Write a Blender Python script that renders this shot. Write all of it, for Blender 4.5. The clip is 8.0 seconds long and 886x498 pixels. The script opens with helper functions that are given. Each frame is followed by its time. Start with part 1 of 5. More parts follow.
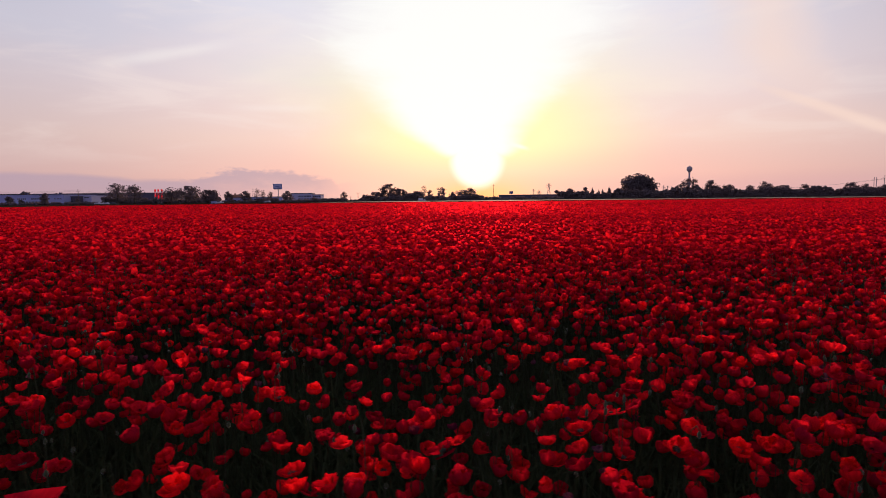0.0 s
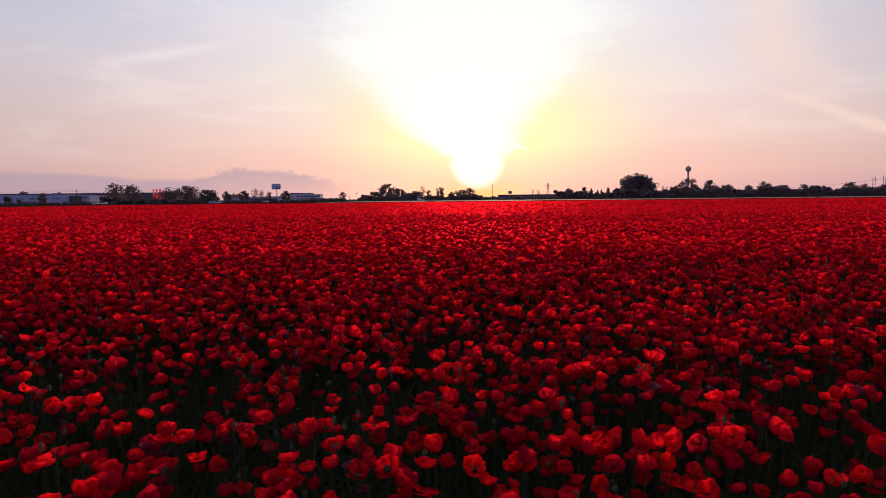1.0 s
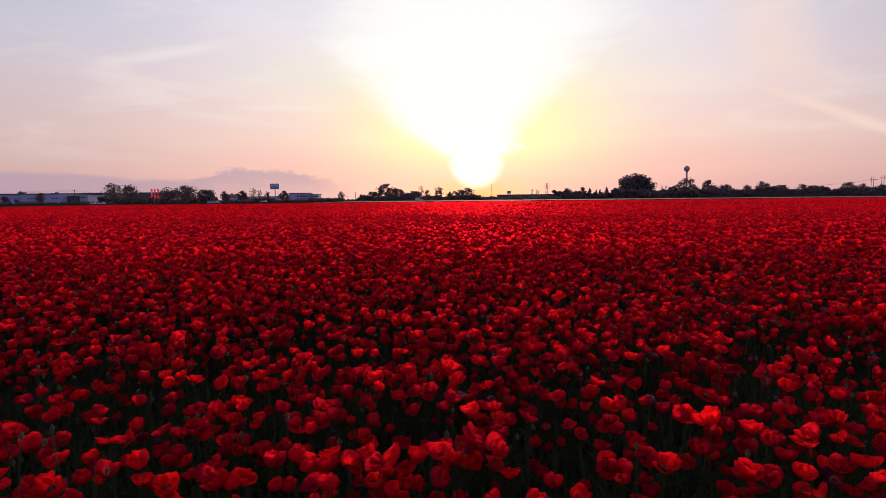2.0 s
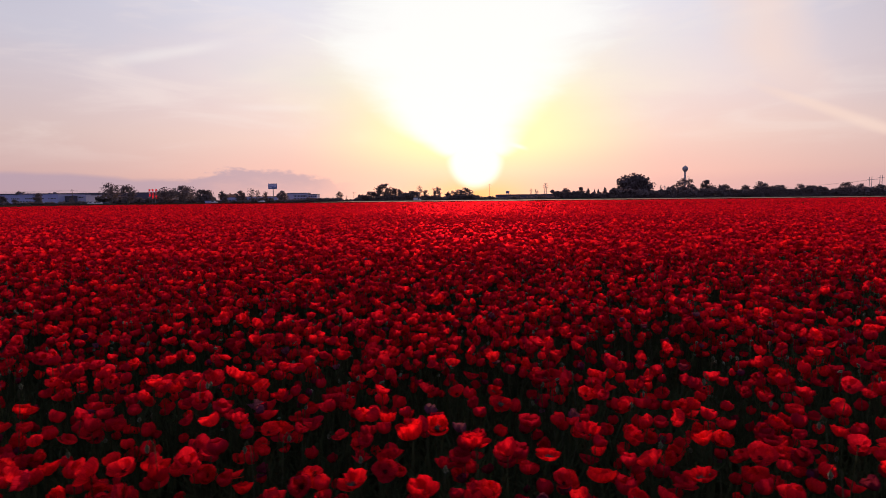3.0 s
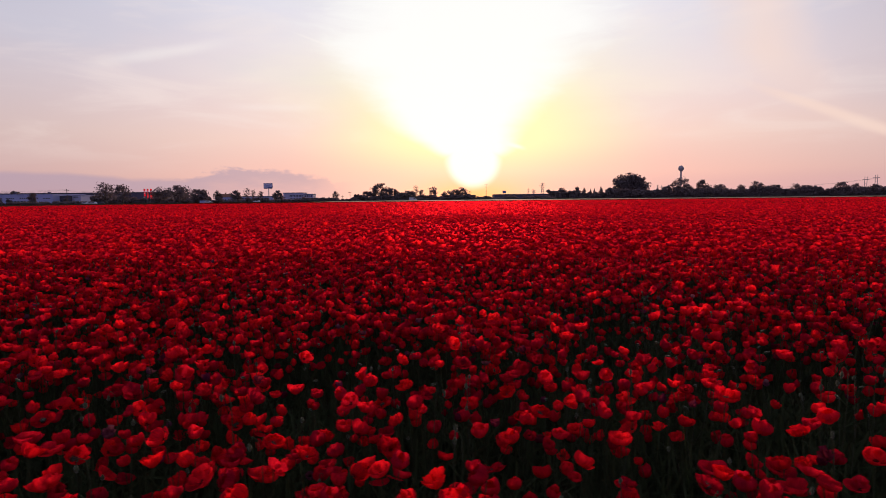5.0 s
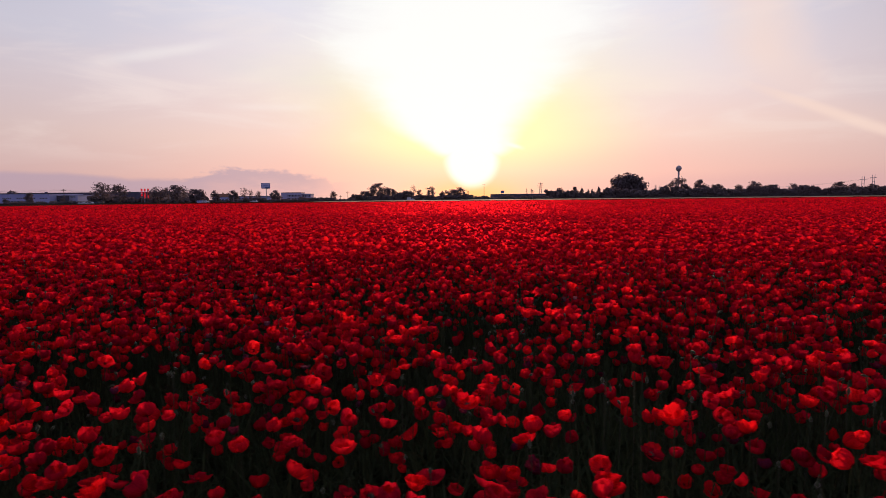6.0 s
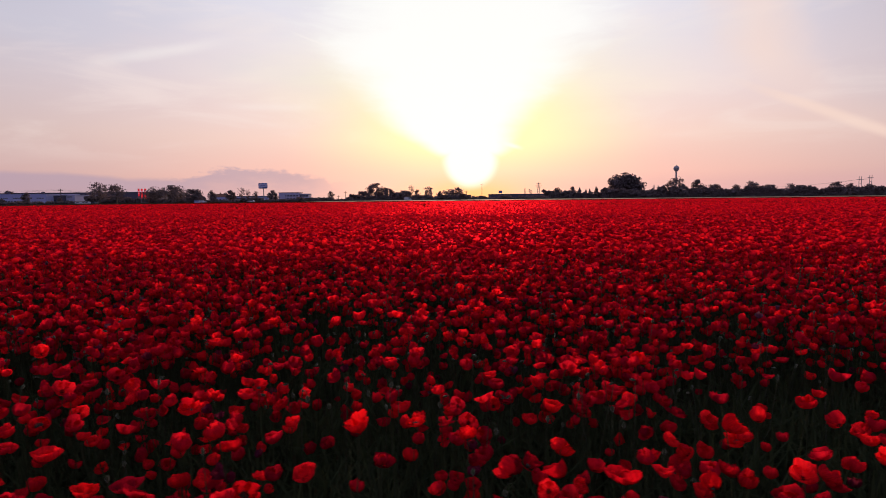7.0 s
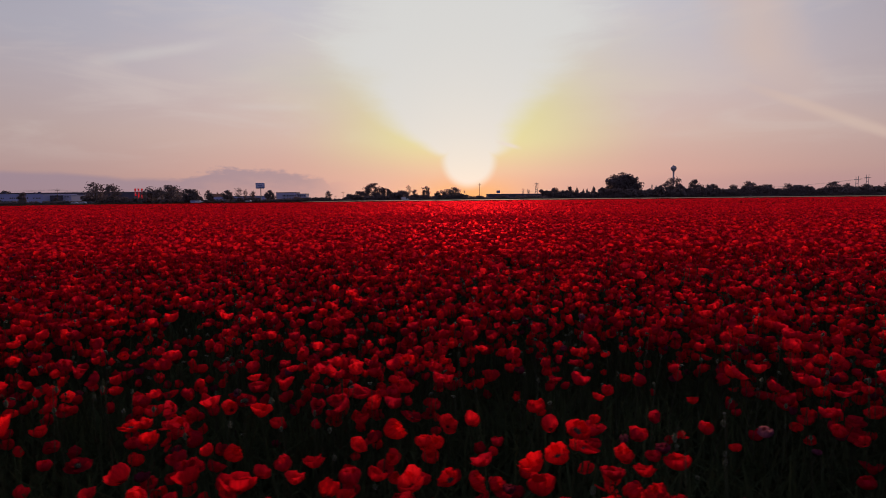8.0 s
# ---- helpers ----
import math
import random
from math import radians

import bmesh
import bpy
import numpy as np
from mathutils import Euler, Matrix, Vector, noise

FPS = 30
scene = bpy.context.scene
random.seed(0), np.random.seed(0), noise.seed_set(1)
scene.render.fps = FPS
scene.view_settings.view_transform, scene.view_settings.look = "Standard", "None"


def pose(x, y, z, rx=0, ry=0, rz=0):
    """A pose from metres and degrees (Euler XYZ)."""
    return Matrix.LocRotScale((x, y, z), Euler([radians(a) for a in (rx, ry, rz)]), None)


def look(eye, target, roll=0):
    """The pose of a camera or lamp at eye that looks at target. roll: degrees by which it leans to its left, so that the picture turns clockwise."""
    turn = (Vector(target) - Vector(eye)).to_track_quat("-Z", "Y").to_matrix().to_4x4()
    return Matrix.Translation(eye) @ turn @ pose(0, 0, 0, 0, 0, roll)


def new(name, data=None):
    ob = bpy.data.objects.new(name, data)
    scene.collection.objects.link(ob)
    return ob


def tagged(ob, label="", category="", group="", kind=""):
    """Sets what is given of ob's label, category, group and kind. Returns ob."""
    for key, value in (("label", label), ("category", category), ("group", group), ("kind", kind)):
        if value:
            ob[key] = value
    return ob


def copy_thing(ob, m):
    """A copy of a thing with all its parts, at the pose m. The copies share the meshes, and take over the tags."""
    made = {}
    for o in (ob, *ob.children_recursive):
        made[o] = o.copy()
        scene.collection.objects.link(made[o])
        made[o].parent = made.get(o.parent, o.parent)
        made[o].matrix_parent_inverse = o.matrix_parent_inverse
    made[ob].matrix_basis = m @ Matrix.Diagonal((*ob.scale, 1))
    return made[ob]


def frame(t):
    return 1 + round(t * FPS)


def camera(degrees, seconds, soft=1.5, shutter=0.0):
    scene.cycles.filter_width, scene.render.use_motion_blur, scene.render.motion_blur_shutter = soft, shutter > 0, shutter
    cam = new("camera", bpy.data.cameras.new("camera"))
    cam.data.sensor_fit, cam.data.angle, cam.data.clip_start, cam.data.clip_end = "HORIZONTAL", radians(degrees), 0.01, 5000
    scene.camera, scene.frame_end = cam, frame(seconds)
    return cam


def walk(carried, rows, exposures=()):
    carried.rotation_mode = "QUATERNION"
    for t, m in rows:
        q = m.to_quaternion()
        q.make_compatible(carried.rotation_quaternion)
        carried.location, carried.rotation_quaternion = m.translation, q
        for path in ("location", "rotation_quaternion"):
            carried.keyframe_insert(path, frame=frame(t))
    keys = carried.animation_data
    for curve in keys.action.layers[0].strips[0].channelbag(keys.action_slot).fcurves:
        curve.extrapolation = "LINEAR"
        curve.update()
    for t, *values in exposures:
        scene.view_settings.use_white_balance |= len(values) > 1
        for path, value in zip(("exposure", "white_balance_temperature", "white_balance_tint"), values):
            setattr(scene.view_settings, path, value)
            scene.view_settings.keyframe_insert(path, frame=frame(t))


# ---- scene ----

# ---- camera and its path ----
cam = camera(75.9, 8.0, soft=0.75, shutter=0.2)
# seconds, x, y, z, pitch, yaw
ROWS = [
    (0.0, 0.000, 0.000, 1.300, -5.02, 0.000),
    (0.5, 0.373, 0.046, 1.301, -5.02, -0.016),
    (1.0, 0.752, 0.090, 1.302, -5.03, -0.037),
    (1.75, 1.325, 0.150, 1.303, -5.04, -0.081),
    (2.5, 1.901, 0.204, 1.304, -5.05, -0.137),
    (3.0, 2.285, 0.237, 1.304, -5.05, -0.180),
    (3.5, 2.669, 0.267, 1.304, -5.06, -0.228),
    (4.0, 3.052, 0.294, 1.304, -5.07, -0.281),
    (4.5, 3.437, 0.318, 1.303, -5.07, -0.337),
    (5.0, 3.824, 0.340, 1.302, -5.08, -0.398),
    (5.75, 4.414, 0.368, 1.301, -5.09, -0.495),
    (6.5, 5.022, 0.390, 1.298, -5.10, -0.599),
    (7.0, 5.444, 0.401, 1.297, -5.10, -0.671),
    (7.5, 5.883, 0.409, 1.295, -5.11, -0.746),
    (8.0, 6.344, 0.415, 1.292, -5.11, -0.823),
]
ROLL = -0.58


def aim(x, y, z, pitch, yaw):
    p, a = radians(pitch), radians(yaw)
    ahead = Vector((-math.sin(a) * math.cos(p), math.cos(a) * math.cos(p), math.sin(p)))
    return look((x, y, z), Vector((x, y, z)) + ahead, ROLL)


EXPOSURE = [(0.0, 0.0), (7.2, 0.0), (7.5, -0.1), (8.0, -0.56)]
walk(cam, [(t, aim(*row)) for t, *row in ROWS], EXPOSURE)

# ---- sky and sun ----
SUN_AZ, SUN_EL = radians(3.5), radians(4.6)      # azimuth to the right of +y


class Graph:
    """Small helper that lays out shader nodes."""

    def __init__(self, tree):
        self.tree = tree
        tree.nodes.clear()

    def node(self, kind):
        return self.tree.nodes.new(kind)

    def put(self, socket, value):
        if isinstance(value, bpy.types.NodeSocket):
            self.tree.links.new(value, socket)
        else:
            socket.default_value = value

    def math(self, op, a, b=0.0, c=0.0, clamp=False):
        n = self.node("ShaderNodeMath")
        n.operation, n.use_clamp = op, clamp
        for socket, value in zip(n.inputs, (a, b, c)):
            self.put(socket, value)
        return n.outputs[0]

    def mix(self, fac, a, b, blend="MIX"):
        n = self.node("ShaderNodeMix")
        n.data_type, n.blend_type = "RGBA", blend
        self.put(n.inputs[0], fac)
        self.put(n.inputs[6], a)
        self.put(n.inputs[7], b)
        return n.outputs[2]

    def ramp(self, fac, stops, smooth=False):
        n = self.node("ShaderNodeValToRGB")
        n.color_ramp.interpolation = "EASE" if smooth else "LINEAR"
        e = n.color_ramp.elements
        while len(e) < len(stops):
            e.new(0.5)
        for one, (at, col) in zip(e, stops):
            one.position = at
            one.color = (*col, 1) if len(col) == 3 else col
        self.put(n.inputs[0], fac)
        return n.outputs[0]

    def noise(self, vector, scale, detail=4, rough=0.5, distort=0.0):
        n = self.node("ShaderNodeTexNoise")
        if vector is not None:
            self.put(n.inputs["Vector"], vector)
        n.inputs["Scale"].default_value = scale
        n.inputs["Detail"].default_value = detail
        n.inputs["Roughness"].default_value = rough
        n.inputs["Distortion"].default_value = distort
        return n.outputs["Fac"]

    def step(self, value, low, high):
        n = self.node("ShaderNodeMapRange")
        n.interpolation_type = "SMOOTHSTEP"
        self.put(n.inputs["Value"], value)
        self.put(n.inputs["From Min"], low)
        self.put(n.inputs["From Max"], high)
        return n.outputs[0]


def build_sky():
    world = bpy.data.worlds.new("evening_sky")
    scene.world = world
    world.use_nodes = True
    g = Graph(world.node_tree)
    coord = g.node("ShaderNodeTexCoord").outputs["Generated"]
    sep = g.node("ShaderNodeSeparateXYZ")
    g.put(sep.inputs[0], coord)
    x, y, z = sep.outputs
    az = g.math("SUBTRACT", g.math("ARCTAN2", x, y), SUN_AZ)
    el = g.math("ARCSINE", z)
    side = g.math("ABSOLUTE", az)
    high = g.math("MAXIMUM", el, 0.0)
    # the flat picture of the sky, for clouds
    flat = g.node("ShaderNodeCombineXYZ")
    g.put(flat.inputs[0], az)
    g.put(flat.inputs[1], el)
    flat = flat.outputs[0]
    ragged = g.math("MULTIPLY", g.math("SUBTRACT", g.noise(flat, 9, 4, 0.55), 0.5), 0.6)

    base = g.ramp(g.math("MULTIPLY", high, 1 / 1.57), [
        (0.0, (0.70, 0.41, 0.42)), (0.025, (0.90, 0.53, 0.475)), (0.065, (0.96, 0.67, 0.60)), (0.125, (0.90, 0.75, 0.78)),
        (0.20, (0.75, 0.73, 0.86)), (0.29, (0.46, 0.46, 0.62)), (0.5, (0.16, 0.18, 0.30)), (1.0, (0.08, 0.10, 0.18))])
    paler = g.math("MULTIPLY", g.step(side, 0.25, 0.80), g.math("SUBTRACT", 0.36, g.math("MULTIPLY", g.step(az, 0.0, 0.2), 0.05)))
    base = g.mix(paler, base, (0.16, 0.20, 0.32, 1))
    # the sky away from the sun darkens and cools
    away = g.step(side, 0.72, 1.55)
    base = g.mix(away, base, g.ramp(g.math("MULTIPLY", high, 1 / 1.57), [
        (0.0, (0.66, 0.55, 0.92)), (0.1, (0.72, 0.58, 0.96)), (0.3, (0.30, 0.31, 0.62)), (1.0, (0.07, 0.09, 0.18))]))
    # high thin cloud
    wind = g.node("ShaderNodeMapping")
    g.put(wind.inputs["Vector"], flat)
    wind.inputs["Rotation"].default_value = (0, 0, radians(-9))
    wind.inputs["Scale"].default_value = (1.6, 7.0, 1)
    wisps = g.step(g.noise(wind.outputs[0], 2.6, 6, 0.55, 0.6), 0.46, 0.70)
    wisps = g.math("MULTIPLY", wisps, g.step(el, 0.03, 0.14))
    base = g.mix(g.math("MULTIPLY", wisps, 0.42), base, (0.97, 0.82, 0.78, 1))
    blue = g.step(g.noise(wind.outputs[0], 1.3, 3, 0.5, 0.3), 0.42, 0.66)
    base = g.mix(g.math("MULTIPLY", blue, g.math("MULTIPLY", g.step(el, 0.10, 0.30), g.math("SUBTRACT", 0.45, g.math("MULTIPLY", g.step(az, -0.05, 0.2), 0.30)))), base, (0.62, 0.62, 0.74, 1))
    # a peach veil that hangs down, then bends into a streak falling to the right; mauve sky beyond it
    past = g.math("SUBTRACT", az, 0.468)
    lean = g.math("ADD", past, g.math("ADD", g.math("MULTIPLY", g.math("SUBTRACT", el, 0.17), 0.28), g.math("MULTIPLY", ragged, 0.10)))
    line = g.math("SUBTRACT", 0.152, g.math("MULTIPLY", past, 0.47))
    over = g.math("ADD", g.math("SUBTRACT", el, line), g.math("MULTIPLY", ragged, 0.012))
    mauve = g.math("MULTIPLY", g.step(lean, -0.03, 0.26), g.math("MULTIPLY", g.step(over, -0.01, 0.06), g.math("SUBTRACT", 1.0, g.step(el, 0.4, 0.7))))
    base = g.mix(g.math("MULTIPLY", mauve, 0.55), base, (0.58, 0.50, 0.56, 1))
    streak = g.math("SUBTRACT", 1.0, g.step(g.math("ABSOLUTE", over), 0.001, 0.013))
    streak = g.math("MULTIPLY", streak, g.step(past, -0.08, 0.05))
    veil = g.math("SUBTRACT", 1.0, g.step(g.math("ABSOLUTE", lean), 0.0, 0.085))
    veil = g.math("MULTIPLY", veil, g.math("MULTIPLY", g.step(over, -0.02, 0.06), g.math("SUBTRACT", 1.0, g.step(el, 0.35, 0.6))))
    base = g.mix(g.math("MULTIPLY", g.math("MAXIMUM", g.math("MULTIPLY", streak, 0.85), g.math("MULTIPLY", veil, 0.75)), 0.80), base, (0.97, 0.72, 0.63, 1))

    # glow round the sun: a wide ragged dome of light over it, wider on one side, pinched just above the disc
    shift = g.math("ADD", az, g.math("MULTIPLY", g.math("MULTIPLY", g.step(el, 0.07, 0.13), g.math("SUBTRACT", 1.0, g.step(el, 0.15, 0.36))), 0.028))
    spread = g.ramp(high, [(0.0, (0.04,) * 3), (0.066, (0.045,) * 3), (0.085, (0.072,) * 3), (0.112, (0.100,) * 3), (0.167, (0.142,) * 3),
                           (0.21, (0.168,) * 3), (0.27, (0.182,) * 3), (0.36, (0.195,) * 3), (0.6, (0.24,) * 3)])
    torn = g.math("SUBTRACT", g.noise(wind.outputs[0], 3.2, 5, 0.6, 0.5), 0.5)
    rag = g.math("ADD", g.math("MULTIPLY", ragged, 0.5), g.math("MULTIPLY", torn, g.math("ADD", 0.25, g.math("MULTIPLY", g.step(el, 0.12, 0.28), 0.9))))
    q = g.math("ADD", g.math("DIVIDE", g.math("ABSOLUTE", shift), spread), rag)
    top_fade = g.math("SUBTRACT", 1.0, g.step(el, 0.45, 1.0))
    dist = g.math("SQRT", g.math("ADD", g.math("MULTIPLY", az, az), g.math("POWER", g.math("SUBTRACT", el, 0.13), 2.0)))
    halo = g.math("SUBTRACT", 1.0, g.step(dist, 0.05, 0.34))
    wide = g.math("POWER", 2.718, g.math("MULTIPLY", g.math("MULTIPLY", q, q), -0.42))
    wide = g.math("MULTIPLY", g.math("MAXIMUM", g.math("MULTIPLY", wide, g.step(el, 0.0, 0.06)), halo), top_fade)
    low_only = g.math("SUBTRACT", 1.0, g.step(el, 0.13, 0.30))
    warm = g.mix(low_only, (1.0, 0.96, 0.93, 1), (1.0, 0.96, 0.52, 1))
    base = g.mix(wide, base, warm)
    core = g.math("SUBTRACT", 1.0, g.step(q, 0.62, g.math("ADD", 1.22, g.math("MULTIPLY", g.step(el, 0.10, 0.30), 0.40))))
    core = g.math("MULTIPLY", core, g.math("MULTIPLY", top_fade, g.step(el, 0.062, 0.082)))
    near_sun = g.math("SQRT", g.math("ADD", g.math("MULTIPLY", az, az), g.math("POWER", g.math("SUBTRACT", el, 0.065), 2.0)))
    disc = g.math("SUBTRACT", 1.0, g.step(g.math("ADD", near_sun, g.math("MULTIPLY", ragged, 0.012)), 0.034, 0.054))
    core = g.math("MAXIMUM", core, disc)
    # rose haze along the horizon, orange right under the sun
    rose = g.math("MULTIPLY", g.math("SUBTRACT", 1.0, g.step(side, 0.14, 0.60)), g.math("SUBTRACT", 1.0, g.step(el, 0.020, 0.105)))
    base = g.mix(g.math("MULTIPLY", rose, 0.90), base, (0.94, 0.52, 0.50, 1))
    ember = g.math("MULTIPLY", g.math("POWER", 2.718, g.math("MULTIPLY", g.math("MULTIPLY", side, side), -110.0)),
                   g.math("SUBTRACT", 1.0, g.step(el, 0.0, 0.050)))
    base = g.mix(g.math("MULTIPLY", ember, 0.9), base, (1.0, 0.46, 0.20, 1))
    dusk = g.math("MULTIPLY", g.step(az, 0.04, 0.16), g.math("SUBTRACT", 1.0, g.step(g.math("ADD", el, g.math("MULTIPLY", ragged, 0.02)), 0.012, 0.045)))
    base = g.mix(g.math("MULTIPLY", dusk, 0.55), base, (0.74, 0.42, 0.45, 1))
    base = g.mix(core, base, (1.01, 1.01, 1.0, 1))
    # a bank of cloud low over the horizon, left of the sun, with a heaped part
    long = g.node("ShaderNodeMapping")
    g.put(long.inputs["Vector"], flat)
    long.inputs["Scale"].default_value = (1.0, 2.6, 1)
    lump = g.math("ADD", g.math("MULTIPLY", g.math("SUBTRACT", g.noise(long.outputs[0], 24, 5, 0.55), 0.5), 0.030),
                  g.math("MULTIPLY", g.math("SUBTRACT", g.noise(long.outputs[0], 90, 3, 0.5), 0.5), 0.006))
    # steep on the far side, drawn out to a tip towards the sun
    heap = g.math("MULTIPLY", g.math("MULTIPLY", g.step(az, -0.50, -0.40), g.math("SUBTRACT", 1.0, g.step(az, -0.36, -0.215))), 0.017)
    heap = g.math("ADD", heap, g.math("MULTIPLY", g.math("SUBTRACT", 1.0, g.step(az, -0.26, -0.20)), 0.035))
    low_bank = g.math("ADD", 0.028, g.math("MULTIPLY", g.math("SUBTRACT", 1.0, g.step(az, -0.66, -0.46)), 0.016))
    lump = g.math("MULTIPLY", lump, g.math("ADD", 0.15, g.step(az, -0.54, -0.44)))
    rim = g.math("ADD", g.math("MAXIMUM", heap, low_bank), lump)
    under = g.math("SUBTRACT", rim, el)
    bank = g.math("MULTIPLY", g.step(under, -0.003, 0.006), g.math("SUBTRACT", 1.0, g.math("MULTIPLY", g.step(under, 0.008, 0.045), 0.50)))
    bank = g.math("MULTIPLY", bank, g.math("SUBTRACT", 1.0, g.step(az, -0.30, -0.19)))
    base = g.mix(g.math("MULTIPLY", bank, 0.78), base, (0.46, 0.34, 0.45, 1))
    # thin bright trails: start, slope, length, breadth, strength
    for az0, el0, slope, long, broad, power in ((-0.495, 0.313, -0.19, 0.055, 0.0035, 0.5), (-0.304, 0.271, -0.31, 0.075, 0.003, 0.45),
                                                (0.040, 0.098, -0.27, 0.055, 0.006, 0.9), (-0.62, 0.195, 0.25, 0.25, 0.014, 0.38), (-0.44, 0.150, 0.02, 0.20, 0.010, 0.22)):
        way = g.math("SUBTRACT", az, az0)
        gap = g.math("ABSOLUTE", g.math("SUBTRACT", g.math("SUBTRACT", el, el0), g.math("MULTIPLY", way, slope)))
        trail = g.math("SUBTRACT", 1.0, g.step(g.math("ADD", gap, g.math("MULTIPLY", ragged, broad * 0.8)), 0.0, broad))
        trail = g.math("MULTIPLY", trail, g.math("MULTIPLY", g.step(way, 0.0, long * 0.4), g.math("SUBTRACT", 1.0, g.step(way, long * 0.6, long))))
        base = g.mix(g.math("MULTIPLY", trail, power), base, (1.0, 0.93, 0.90, 1))

    nishita = g.node("ShaderNodeTexSky")
    nishita.sky_type = "NISHITA"
    nishita.sun_disc = False
    nishita.sun_elevation = SUN_EL
    nishita.sun_rotation = SUN_AZ
    total = g.mix(0.06, base, g.mix(1.0, nishita.outputs[0], (0.12, 0.12, 0.12, 1), "MULTIPLY"))
    back = g.node("ShaderNodeBackground")
    g.put(back.inputs["Color"], total)
    back.inputs["Strength"].default_value = 1.0
    out = g.node("ShaderNodeOutputWorld")
    g.tree.links.new(back.outputs[0], out.inputs[0])


build_sky()

sun = new("sun", bpy.data.lights.new("sun", "SUN"))
sun.data.energy = 4.5
sun.data.angle = radians(9.0)
sun.data.color = (1.0, 0.62, 0.40)
to_sun = Vector((math.sin(SUN_AZ) * math.cos(SUN_EL), math.cos(SUN_AZ) * math.cos(SUN_EL), math.sin(SUN_EL)))
sun.matrix_world = look(to_sun * 50 + Vector((0, 0, 20)), (0, 0, 20))


# ---- materials ----
def material(name):
    m = bpy.data.materials.new(name)
    m.use_nodes = True
    return m, Graph(m.node_tree)


def finish(g, shader):
    out = g.node("ShaderNodeOutputMaterial")
    g.tree.links.new(shader, out.inputs["Surface"])


def principled(g, color, rough=0.6, bump=None, metal=0.0, spec=0.5, fuzz=0.0):
    p = g.node("ShaderNodeBsdfPrincipled")
    g.put(p.inputs["Base Color"], color)
    g.put(p.inputs["Roughness"], rough)
    p.inputs["Metallic"].default_value = metal
    p.inputs["Specular IOR Level"].default_value = spec
    p.inputs["Sheen Weight"].default_value = fuzz
    if bump is not None:
        b = g.node("ShaderNodeBump")
        b.inputs["Strength"].default_value = 0.5
        b.inputs["Distance"].default_value = bump[1]
        g.put(b.inputs["Height"], bump[0])
        g.tree.links.new(b.outputs[0], p.inputs["Normal"])
    return p.outputs[0]


def thin_leaf(g, color, through_color, share, rough=0.45, spec=0.25, bump=None, fuzz=0.0, forward=0.0):
    """A thin sheet that light passes through; fuzz: fine pale hairs; forward: the share that keeps its way."""
    face = principled(g, color, rough, bump, spec=spec, fuzz=fuzz)
    t = g.node("ShaderNodeBsdfTranslucent")
    g.put(t.inputs["Color"], through_color)
    t = t.outputs[0]
    if forward:
        s = g.node("ShaderNodeBsdfRefraction")
        g.put(s.inputs["Color"], through_color)
        s.inputs["Roughness"].default_value = 0.9
        s.inputs["IOR"].default_value = 1.12
        k = g.node("ShaderNodeMixShader")
        k.inputs[0].default_value = forward
        g.tree.links.new(t, k.inputs[1])
        g.tree.links.new(s.outputs[0], k.inputs[2])
        t = k.outputs[0]
    m = g.node("ShaderNodeMixShader")
    m.inputs[0].default_value = share
    g.tree.links.new(face, m.inputs[1])
    g.tree.links.new(t, m.inputs[2])
    return m.outputs[0]


def chance(g, joined):
    if joined:
        return g.node("ShaderNodeNewGeometry").outputs["Random Per Island"]
    return g.node("ShaderNodeObjectInfo").outputs["Random"]


def petal_material(name, joined, stops):
    """Silky petal: fine veins from foot to rim, a dark blotch at the foot, thinner towards the rim."""
    m, g = material(name)
    pick = chance(g, joined)
    color = g.ramp(pick, stops)
    sep = g.node("ShaderNodeSeparateXYZ")
    g.put(sep.inputs[0], g.node("ShaderNodeTexCoord").outputs["UV"])
    across, along = sep.outputs[0], sep.outputs[1]
    fan = g.node("ShaderNodeCombineXYZ")
    g.put(fan.inputs[0], g.math("MULTIPLY", across, 22.0))
    g.put(fan.inputs[1], g.math("MULTIPLY", along, 1.8))
    g.put(fan.inputs[2], g.math("MULTIPLY", pick, 40.0))
    veins = g.noise(fan.outputs[0], 1.0, 3, 0.6)
    cloudy = g.node("ShaderNodeCombineXYZ")
    g.put(cloudy.inputs[0], g.math("MULTIPLY", across, 3.0))
    g.put(cloudy.inputs[1], g.math("MULTIPLY", along, 2.0))
    g.put(cloudy.inputs[2], g.math("MULTIPLY", pick, 90.0))
    folds = g.noise(cloudy.outputs[0], 1.0, 2, 0.5)
    color = g.mix(g.math("MULTIPLY", g.step(veins, 0.40, 0.66), 0.55), color, g.mix(1.0, color, (0.48, 0.4, 0.55, 1), "MULTIPLY"))
    blotch = g.math("MULTIPLY", g.math("SUBTRACT", 1.0, g.step(g.math("ADD", along, g.math("MULTIPLY", veins, 0.12)), 0.16, 0.28)), 0.85)
    color = g.mix(blotch, color, (0.014, 0.005, 0.012, 1))
    thin = g.math("ADD", g.math("ADD", 0.62, g.math("MULTIPLY", along, 0.50)), g.math("MULTIPLY", g.math("SUBTRACT", folds, 0.5), 1.1))
    passed = g.mix(1.0, g.mix(1.0, color, (1.22, 1.15, 0.65, 1), "MULTIPLY"), thin, "MULTIPLY")
    finish(g, thin_leaf(g, color, passed, 0.62, 0.7, 0.0, (veins, 0.0025), 0.0, 0.12))
    return m


